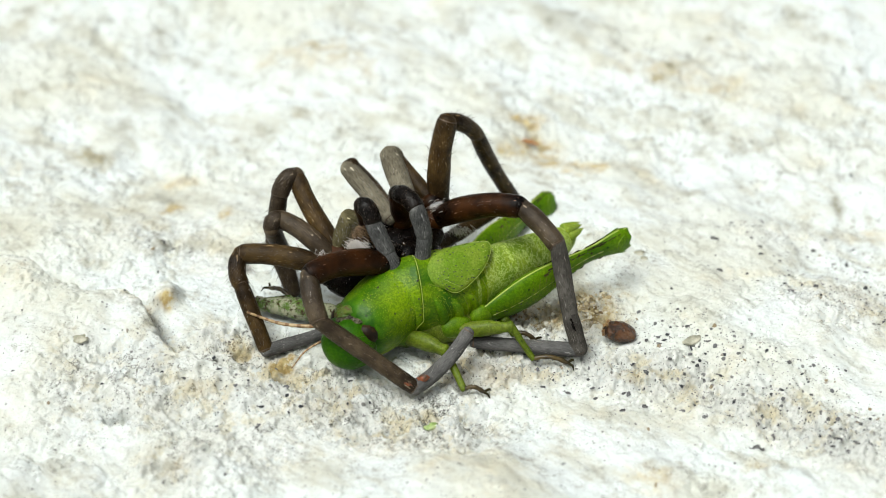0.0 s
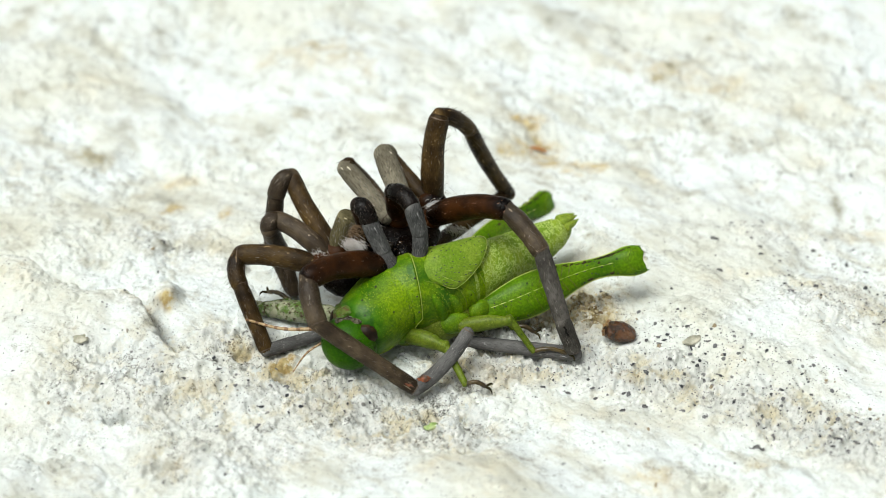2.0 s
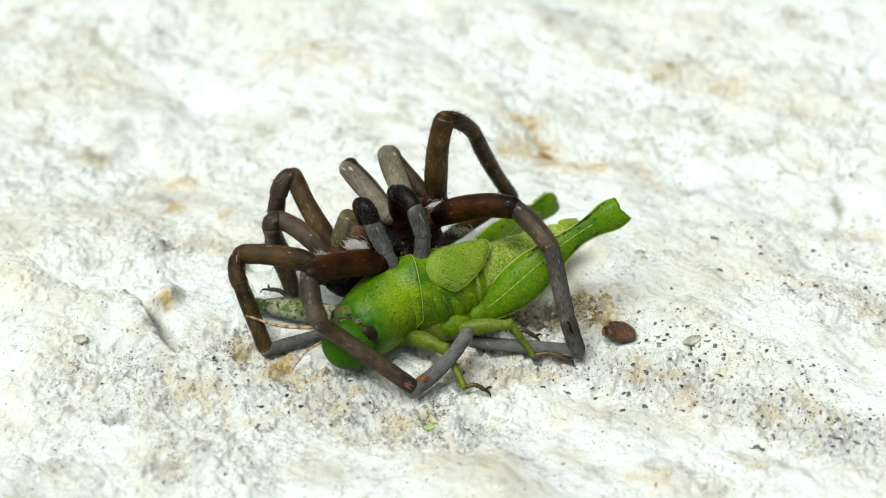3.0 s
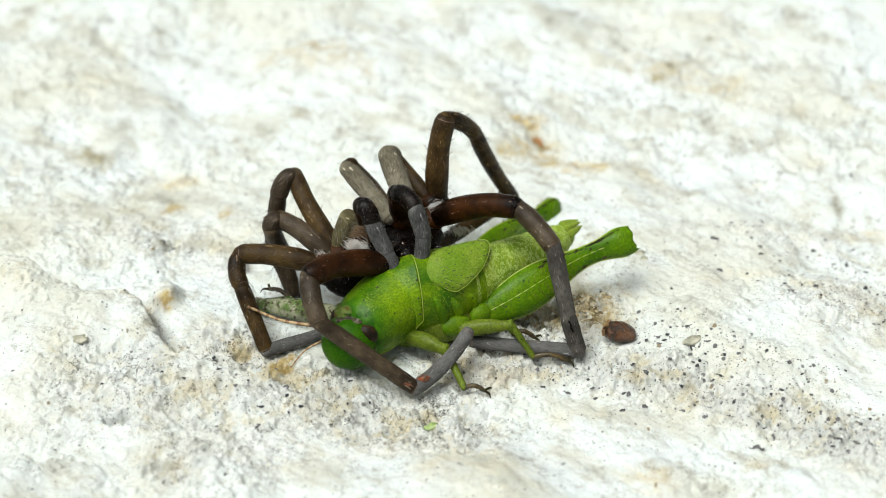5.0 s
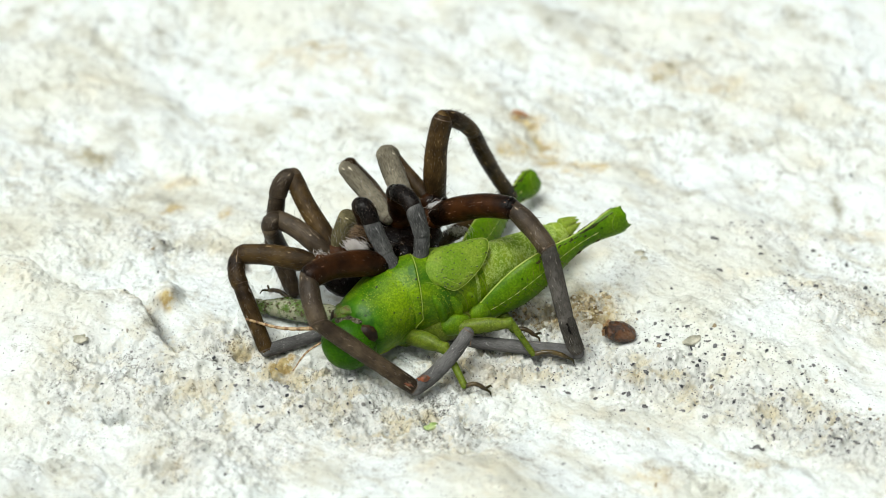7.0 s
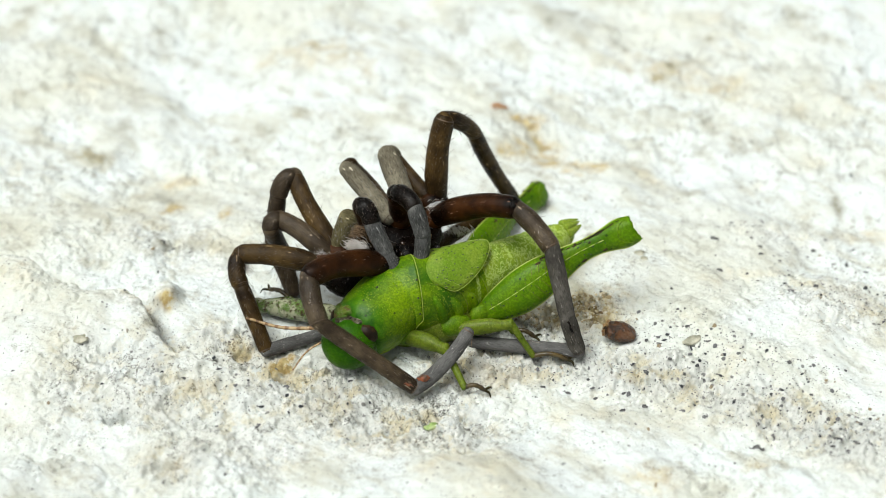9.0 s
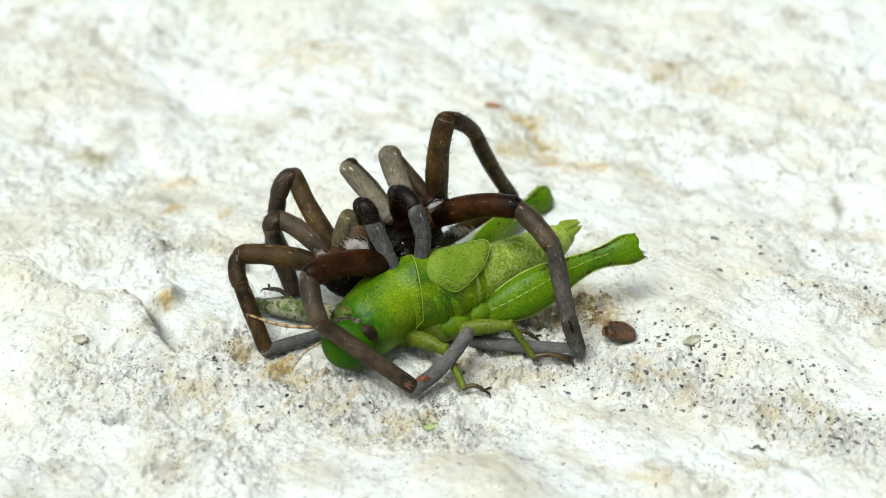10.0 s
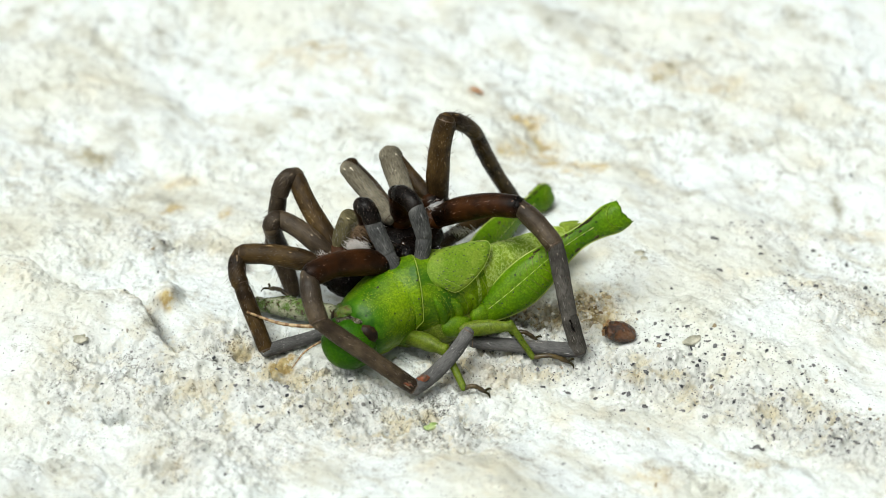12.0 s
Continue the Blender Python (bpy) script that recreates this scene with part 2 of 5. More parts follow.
_c = _g.mix(_g.span(_r, 0.74, 0.78), _c, (0.16, 0.11, 0.05))
_c = _g.mix(_g.span(_r, 0.82, 0.86), _c, (0.70, 0.68, 0.58))
OCHRE = _g.done(_g.mix(_g.span(_g.noise(1500, 3), 0.5, 0.7, 0, 0.5), _c, (0.34, 0.25, 0.12)), 0.75)
SLATE = plain("dark_slate_grain", (0.03, 0.031, 0.034), (0.17, 0.165, 0.16), 1300, 0.55, 0.5, 0.0002)
PALE_STONE = plain("pale_grey_stone", (0.26, 0.26, 0.19), (0.58, 0.56, 0.45), 700, 0.7, 0.5, 0.0002)
PELLET = plain("red_brown_pellet", (0.016, 0.0055, 0.0015), (0.115, 0.042, 0.009), 700, 0.2, 0.9, 0.0005, Specular_IOR_Level=0.6)
CRUST = plain("tan_crumb_crust", (0.16, 0.075, 0.018), (0.42, 0.27, 0.11), 1500, 0.3, 0.8, 0.0004)
SCRAP = plain("lime_green_scrap", (0.22, 0.34, 0.08), (0.46, 0.52, 0.26), 800, 0.6)
RUST = plain("rust_orange_body", (0.30, 0.115, 0.022), (0.46, 0.21, 0.055), 900, 0.4)


# ---- mesh helpers ----
class Shape:
    """Collects vertices and faces in millimetres."""

    def __init__(self):
        self.v, self.f, self.m = [], [], []

    def add(self, verts, faces, slot=0):
        k = len(self.v)
        self.v += [tuple(p) for p in verts]
        self.f += [tuple(i + k for i in q) for q in faces]
        self.m += [slot] * len(faces)
        return self

    def mesh(self, name, mats, smooth=True):
        me = bpy.data.meshes.new(name)
        me.from_pydata([(x * MM, y * MM, z * MM) for x, y, z in self.v], [], self.f)
        for mat in mats if isinstance(mats, (list, tuple)) else [mats]:
            me.materials.append(mat)
        me.polygons.foreach_set("material_index", self.m)
        me.polygons.foreach_set("use_smooth", [smooth] * len(self.f))
        me.update()
        return me


def part(name, shape, mats, parent=None, label="", m=None, smooth=True):
    ob = new(name, shape.mesh(name, mats, smooth))
    if parent:
        ob.parent = parent
    if m is not None:
        ob.matrix_basis = m
    return tagged(ob, label)


def mm(p):
    return Vector(p) * MM


def spline(points, n):
    """n points on a smooth curve through the given ones (any number of columns)."""
    p = np.array(points, float)
    p = np.vstack([2 * p[0] - p[1], p, 2 * p[-1] - p[-2]])
    out = []
    for u in np.linspace(0, len(points) - 1, n):
        i = min(int(u), len(points) - 2)
        t = u - i
        a, b, c, d = p[i:i + 4]
        out.append(0.5 * (2 * b + (c - a) * t + (2 * a - 5 * b + 4 * c - d) * t * t + (3 * b - a - 3 * c + d) * t ** 3))
    return np.array(out)


def tube(shape, points, radii, sides=14, rings=None, flat=1.0, side=None, slot=0, rough=0.0, seed=0, caps=(0.15, 0.5, 0.8, 0.95)):
    """A rounded tube along a smooth curve; flat squeezes it along the vector side."""
    rng = np.random.default_rng(seed)
    rings = rings or max(8, 4 * len(points))
    rows = spline([(*p, r) for p, r in zip(points, radii)], rings)
    c, r = rows[:, :3], np.maximum(rows[:, 3], 0.01)
    tan = np.gradient(c, axis=0)
    tan /= np.linalg.norm(tan, axis=1)[:, None]
    # rounded ends
    open_ended = not caps
    caps = list(caps) or [1.0]
    c = np.vstack([[c[0] - tan[0] * r[0] * 0.6 * math.sqrt(1 - q * q) for q in caps], c, [c[-1] + tan[-1] * r[-1] * 0.6 * math.sqrt(1 - q * q) for q in caps[::-1]]])
    tan = np.vstack([[tan[0]] * len(caps), tan, [tan[-1]] * len(caps)])
    r = np.concatenate([[r[0] * q for q in caps], r, [r[-1] * q for q in caps[::-1]]])
    ref = np.array(side if side is not None else ((0, 0, 1) if abs(tan[0][2]) < 0.8 else (1, 0, 0)), float)
    verts, faces, n = [], [], len(c)
    for i in range(n):
        a = ref - tan[i] * (ref @ tan[i])
        a /= np.linalg.norm(a)
        b = np.cross(tan[i], a)
        ref = a if side is None else ref
        for j in range(sides):
            w = 2 * math.pi * j / sides
            q = r[i] * (1 + rough * rng.uniform(-1, 1))
            verts.append(c[i] + (a * math.cos(w) * flat + b * math.sin(w)) * q)
    for i in range(n - 1):
        for j in range(sides):
            k = (j + 1) % sides
            faces.append((i * sides + j, i * sides + k, (i + 1) * sides + k, (i + 1) * sides + j))
    if not open_ended:
        faces += [tuple(range(sides))[::-1], tuple(range((n - 1) * sides, n * sides))]
    return shape.add(verts, faces, slot)


def blob(shape, centre, size, rough=0.0, seed=0, rings=8, sides=12, slot=0, turn=None):
    """A closed lump: an ellipsoid with uneven radius."""
    rng = np.random.default_rng(seed)
    m = (turn or Matrix.Identity(3))
    verts, faces = [], []
    for i in range(rings + 1):
        a = math.pi * i / rings
        for j in range(sides if 0 < i < rings else 1):
            w = 2 * math.pi * j / sides
            q = 1 + rough * rng.uniform(-1, 1)
            p = m @ Vector((size[0] * q * math.sin(a) * math.cos(w), size[1] * q * math.sin(a) * math.sin(w), size[2] * q * math.cos(a)))
            verts.append((p.x + centre[0], p.y + centre[1], p.z + centre[2]))
    at = lambda i, j: 0 if i == 0 else (1 + (rings - 1) * sides if i == rings else 1 + (i - 1) * sides + j % sides)
    for i in range(rings):
        for j in range(sides):
            q = [at(i, j), at(i + 1, j), at(i + 1, j + 1), at(i, j + 1)]
            q = [v for k, v in enumerate(q) if v not in q[:k]]
            faces.append(tuple(q))
    return shape.add(verts, faces, slot)


def spike(shape, root, tip, radius, slot=1, bend=(0, 0, 0)):
    """One hair: a thin three-sided spike with one bend."""
    a, b = np.array(root, float), np.array(tip, float)
    d = (b - a) / max(1e-6, np.linalg.norm(b - a))
    u = np.cross(d, (0.3, 0.5, 0.81))
    u /= np.linalg.norm(u)
    w = np.cross(d, u)
    mid = (a + b) / 2 + np.array(bend)
    ring = [u * math.cos(k) + w * math.sin(k) for k in (0, 2.1, 4.2)]
    verts = [a + q * radius for q in ring] + [mid + q * radius * 0.7 for q in ring] + [b]
    faces = [(0, 1, 4, 3), (1, 2, 5, 4), (2, 0, 3, 5), (3, 4, 6), (4, 5, 6), (5, 3, 6)]
    return shape.add(verts, faces, slot)


# ---- ground ----
def lattice(ix, iy, seed):
    n = (ix.astype(np.int64) * 374761393 + iy.astype(np.int64) * 668265263 + seed * 144269504) & 0xFFFFFFFF
    n = ((n ^ (n >> 13)) * 1274126177) & 0xFFFFFFFF
    return ((n ^ (n >> 16)) & 0xFFFF) / 65535.0 - 0.5


def wave(x, y, seed):
    ix, iy = np.floor(x), np.floor(y)
    u, v = x - ix, y - iy
    u, v = u * u * (3 - 2 * u), v * v * (3 - 2 * v)
    a, b = lattice(ix, iy, seed), lattice(ix + 1, iy, seed)
    c, d = lattice(ix, iy + 1, seed), lattice(ix + 1, iy + 1, seed)
    return (a * (1 - u) + b * u) * (1 - v) + (c * (1 - u) + d * u) * v


def fractal(x, y, size, octaves, seed, gain=0.5):
    out, amp = np.zeros_like(x), 1.0
    for k in range(octaves):
        c, d = math.cos(0.7 + 1.1 * k), math.sin(0.7 + 1.1 * k)
        out += amp * wave((x * c - y * d) / size * 2 ** k + 13.7 * k, (x * d + y * c) / size * 2 ** k + 7.1 * k, seed + k)
        amp *= gain
    return out


def near_line(x, y, line):
    """Distance to a polyline, and on which side of it."""
    best, sign = np.full_like(x, 1e9), np.ones_like(x)
    for (ax, ay), (bx, by) in zip(line, line[1:]):
        dx, dy = bx - ax, by - ay
        t = np.clip(((x - ax) * dx + (y - ay) * dy) / (dx * dx + dy * dy), 0, 1)
        d = np.hypot(x - ax - t * dx, y - ay - t * dy)
        s = np.sign(dx * (y - ay) - dy * (x - ax))
        sign = np.where(d < best, s, sign)
        best = np.minimum(best, d)
    return best, sign


def step(v, a, b):
    t = np.clip((v - a) / (b - a), 0, 1)
    return t * t * (3 - 2 * t)


# worn stretches (line, half width, strength)
WORN = [([(4, -17), (14, -15)], 3.5, 1.0), ([(-36, -12), (-33, -17), (-29, -21)], 2.0, 0.6), ([(-24, -19), (-16, -26), (-8, -31), (1, -32)], 5.0, 0.95),
        ([(-40, -25), (-30, -28), (-20, -33)], 6.0, 0.6),
        ([(-30, -38), (-18, -37)], 3.5, 0.6),
        ([(2, -22), (12, -21), (23, -23.5), (33, -28.5), (46, -36)], 4.5, 0.95),
        ([(11, -12.5), (18, -12)], 3.6, 1.1),
        ([(46, -8), (54, -14)], 4.5, 0.6),
        ([(-38, 3), (-28, 0)], 3.5, 0.4),
        ([(40, 5), (48, 3)], 3.0, 0.4)]
# rust-tan stains (x, y, half width, half depth, strength)
STAINS = [(5, -38, 8, 2.6, 0.25), (-8, -35.5, 7, 2.2, 0.25), (-12, -27, 5, 3, 0.25), (-18.8, -22.5, 2.1, 1.6, 1.7), (-23.1, -19, 1.3, 1.1, 0.8), (-33.0, -11.2, 1.0, 0.9, 1.4),
          (-35.6, -12.4, 0.7, 1.5, 1.0), (-27, -27.6, 2.0, 0.9, 0.35), (17.4, -11.2, 3.4, 2.8, 1.5), (12.5, -12, 3.0, 1.6, 0.9), (20.5, -24.0, 2.0, 1.0, 0.45), (22, -41, 2.5, 2, 0.6), (-28.5, -39, 1.5, 0.8, 0.5),
          (6, -22.5, 5, 1.5, 0.5), (34, -38.5, 1.5, 1.2, 0.5), (51, -8, 4, 5, 0.25)]
# dirt smuts, and shade painted into the crevice, the hollows and beside the prey
SMUTS_AND_SHADE = [(17.6, 3.6, 1.2, 0.5, 0.6), (18.5, 1.9, 0.8, 0.5, 0.9), (15, -9, 4, 2.2, 0.4), (16.9, -11.0, 1.6, 1.4, 0.5), (12.0, -9.4, 2.4, 1.6, 0.9), (12.6, -11.6, 2.6, 1.6, 0.7), (17.6, -13.4, 1.8, 1.2, 0.3), (-28.6, -26.4, 1.0, 0.5, 1.0),
         (-29.9, -39.4, 1.6, 0.7, 0.9), (-20.5, -41.5, 1.4, 0.5, 0.8), (-16.8, -26.2, 1.0, 0.5, 0.7), (-9, -30, 1.0, 0.5, 0.7), (-34.6, -13.2, 0.6, 2.4, 1.3), (-33.4, -17.0, 0.6, 2.0, 1.0),
         (-30.6, -20.4, 1.2, 0.9, 0.8), (-33.0, -9.4, 0.9, 1.6, 0.6), (-41, -9.6, 3.5, 0.6, 0.5), (-23.2, -19, 1.1, 0.9, 0.9), (-35.2, 1.8, 1.2, 0.6, 1.2), (-38.6, -37, 6, 1.6, 0.3)]
# dirt and rust dragged along the trowel strokes (from x, y to x, y, half width, strength)
DRAGGED_DIRT_A = [(-44.4, 52.9, -40.4, 53.7, 1.3, 0.6), (-41.4, 48.9, -35.5, 46.9, 1.27, 0.5), (-32.7, 44.3, -28.6, 43.2, 1.48, 0.6), (-31, 43.2, -25.1, 40.2, 0.9, 0.45), (-20.6, 32.5, -18.6, 31.1, 0.65, 0.7), (-18.1, 35.5, -17.5, 35.1, 0.44, 0.7), (-28.4, 27.9, -22, 29.7, 0.64, 0.65), (-15.4, 36.8, -6.6, 33.5, 0.88, 0.4), (-6.5, 31.8, -3.4, 33.2, 0.65, 0.3), (-60.6, 37.2, -48.1, 38.3, 0.44, 0.45), (-49.5, 22.9, -45, 20.9, 0.73, 1), (-59.1, 21.6, -51.7, 18.3, 1.34, 0.6), (-51, 18.3, -47.1, 17.5, 0.81, 0.55), (-44.2, 28.3, -43.3, 27.3, 0.64, 0.45), (-34.1, 13.8, -28, 11.7, 1, 0.4)]
DRAGGED_DIRT_B = [(-40.3, 11.4, -37.3, 5.9, 0.78, 0.5), (-49.9, 12, -43.3, 7.1, 0.88, 0.35), (-43.6, 8.1, -42.2, 5, 0.49, 0.8), (-31.4, 3, -26.3, 1.3, 0.86, 0.6), (-54.1, 1.5, -52.6, -0.1, 0.57, 0.6), (-56, 5.9, -51.5, 4.5, 0.77, 0.3)]
DRAGGED_DIRT_C = [(-64, 59.8, -61.9, 57.4, 1.21, 0.5), (-20.8, 61.1, -19.1, 60.4, 0.49, 0.8), (-13.7, 54.5, -10.1, 51.3, 1.77, 0.35), (1.3, 54.5, 4, 51.3, 1.53, 0.4), (5.8, 34.6, 8.2, 30.1, 1.08, 0.9), (7, 29.7, 13.3, 21.9, 1.16, 0.45), (5.9, 23.5, 7.3, 23.3, 0.63, 0.5), (12.6, 13.7, 13.8, 13.1, 0.5, 0.8), (24.4, 51.6, 28.8, 43.8, 0.81, 0.7), (28.8, 43.5, 31.7, 39, 0.9, 0.5), (22, 39, 25, 34.6, 0.66, 0.5), (32.4, 41.2, 33.5, 41.1, 0.56, 0.9), (37.1, 51.3, 39.2, 49.7, 1.17, 0.6), (32.7, 34.6, 34.1, 31.8, 0.76, 0.5), (29.3, 31.8, 36.9, 29, 1.07, 0.4)]
DRAGGED_DIRT_D = [(39.4, 25.4, 42, 21.9, 1.15, 0.65), (40.4, 23, 41.1, 21.4, 0.52, 0.8), (49.3, 30.4, 51.7, 26.2, 1.38, 0.6)]
DRAGGED_DIRT_E = [(54.8, 26.2, 57, 24.8, 0.84, 0.5), (47.8, 52.9, 48.4, 52.5, 0.59, 0.6), (51.1, 53.2, 52.2, 52.4, 0.59, 0.7), (53.4, 40.5, 56.2, 37.5, 1.11, 0.4), (33.9, 24.2, 36.3, 23.5, 0.84, 0.4), (25.1, 20.1, 26.4, 20.6, 0.41, 0.6), (37.4, 15.7, 44.9, 11.7, 0.9, 0.35), (50, 11.7, 50.6, 6.2, 0.49, 0.9), (50.6, 6.2, 54.1, 4.3, 0.48, 0.5), (18.2, 56.1, 22.9, 51.3, 1.42, 0.35), (13.2, 57.8, 17.2, 54.5, 1.43, 0.3), (43.3, 43.5, 47.5, 39, 1.35, 0.35), (41.9, 57.8, 44, 54.5, 1.43, 0.3), (-14.1, 26.9, -9.5, 25.2, 0.74, 0.5), (-24.7, 24.9, -13.9, 21.9, 0.94, 0.3)]
DRAGGED_DIRT_F = [(-37.5, 30.4, -34.8, 26.2, 0.85, 0.3), (-60.8, 51.3, -53.4, 46.6, 1.62, 0.3), (18.8, 13.2, 24.4, 10.7, 0.89, 0.3)]
DRAGGED_RUST_A = [(-23.8, 43.8, -16.6, 45.6, 1.25, 0.55), (-14.8, 42.7, -11.4, 41.1, 1.24, 0.45), (-36, 16.7, -33.6, 17.8, 0.61, 0.6), (-36.4, 9.4, -34.3, 10.7, 0.49, 0.85), (-28.6, 9, -27.7, 8.6, 0.59, 0.8), (10.9, 28.7, 15.1, 20.1, 1.05, 0.95), (12.6, 23.5, 13.7, 21.9, 0.62, 0.8), (14.6, 19.1, 20.6, 17, 0.92, 0.75), (8.8, 22.5, 11.9, 20.9, 0.72, 0.8), (30.9, 40.5, 40.1, 36.1, 1.55, 0.55), (59.2, 37.5, 61.3, 35.3, 0.88, 0.55), (50.5, 6.5, 55.3, 5.2, 0.77, 0.4), (24.9, 45, 30.1, 40.5, 1.58, 0.3), (41.6, 30.4, 49.8, 33.2, 1.3, 0.25)]
DRAGGED_RUST_B = [(-53.5, -7.1, -50.6, -7.8, 0.82, 0.5), (-49, -5.5, -47.9, -6, 0.37, 0.7)]
DRAGGED_DIRT = DRAGGED_DIRT_A + DRAGGED_DIRT_B + DRAGGED_DIRT_C + DRAGGED_DIRT_D + DRAGGED_DIRT_E + DRAGGED_DIRT_F
DRAGGED_RUST = DRAGGED_RUST_A + DRAGGED_RUST_B
RIDGE = [(-56, -4), (-49.7, -5.5), (-42, -9.8), (-35.8, -11.3), (-33.6, -17), (-29.3, -21.4), (-22, -24.2)]
CREVICE = [(-36.5, -11.7), (-34.2, -13.0), (-33.3, -16), (-31.6, -19.4), (-29.8, -21.2)]
FOOT = [(-20, -36), (-10, -37.5), (-1.5, -36), (7, -34.7), (15.5, -38), (22, -43)]


# broken-out hollows (x, y, radius, depth)
HOLLOWS = [(-28.8, -25.7, 1.3, 0.8), (-25.7, -31, 0.9, 0.6), (-29.9, -38.8, 1.8, 0.8), (-20.5, -41, 1.6, 0.7), (-25.4, -37.5, 1.1, 0.6), (-35.8, -31.0, 1.4, 1.6),
           (-23.4, -19.2, 1.0, 0.6), (-16.8, -25.7, 1.0, 0.6), (-14.2, -26.8, 0.9, 0.6), (-9, -29.6, 1.1, 0.7), (-4.2, -31.6, 1.0, 0.6), (-26.6, -24.6, 0.8, 0.6),
           (-32, -19.2, 1.0, 0.5), (13.4, -11.4, 1.2, 0.6), (9, -17.6, 1.1, 0.5), (16.4, -23, 1.4, 0.5), (-21, -29.6, 0.8, 0.6), (-12.4, -33.4, 1.2, 0.6)]


def spots(x, y, rows):
    out = np.zeros_like(x)
    wob_x, wob_y = fractal(x, y, 2.5, 4, 40, 0.6), fractal(x, y, 2.5, 4, 50, 0.6)
    for cx, cy, a, b, k in rows:
        out = np.maximum(out, k * np.exp(-((x - cx) / a + 1.1 * wob_x) ** 2 - ((y - cy) / b + 1.1 * wob_y) ** 2))
    return out


def strokes(x, y, rows):
    """Smudges along short lines, with broken edges."""
    out = np.zeros_like(x)
    wob_x, wob_y, tear = fractal(x, y, 3.2, 4, 140, 0.6), fractal(x, y, 3.2, 4, 150, 0.6), 0.6 + 1.1 * fractal(x, y, 2.2, 4, 160, 0.65)
    for ax, ay, bx, by, wide, k in rows:
        d, _ = near_line(x + 3.0 * wide * wob_x, y + 3.0 * wide * wob_y, [(ax, ay), (bx, by + 0.01)])
        out = np.maximum(out, 0.92 * k * np.exp(-(d / wide / 1.7) ** 2))
    return np.clip(out * (0.55 + 0.75 * tear), 0, 1.5)


def bareness(x, y):
    out = np.zeros_like(x)
    wob = 3.2 * fractal(x, y, 6, 4, 60)
    for line, wide, k in WORN:
        d, _ = near_line(x, y, line)
        out = np.maximum(out, k * (1 - step(d + wob, wide * 0.3, wide * 1.7)))
    haze = 0.14 * step(fractal(x, y, 16, 4, 90), -0.25, 0.35) * step(-y, -30, 5)
    return np.minimum(1, out * 0.9 + haze)


def pepper(x, y):
    """Where dark mineral grains lie open in the cement."""
    out = np.zeros_like(x)
    wob = 3.0 * fractal(x, y, 5, 4, 65)
    for line, wide in (([(2, -20), (14, -19), (24, -23.5), (34, -28.5), (48, -35)], 4.6), ([(22, -16), (30, -19), (42, -26)], 2.6), ([(46, -6), (56, -14)], 5.0), ([(40, 4), (50, 0)], 3.0), ([(-24, -27), (-12, -27)], 3.0)):
        d, _ = near_line(x, y, line)
        out = np.maximum(out, 1 - step(d + wob, wide * 0.35, wide * 1.6))
    return np.minimum(1.0, out + 0.12)


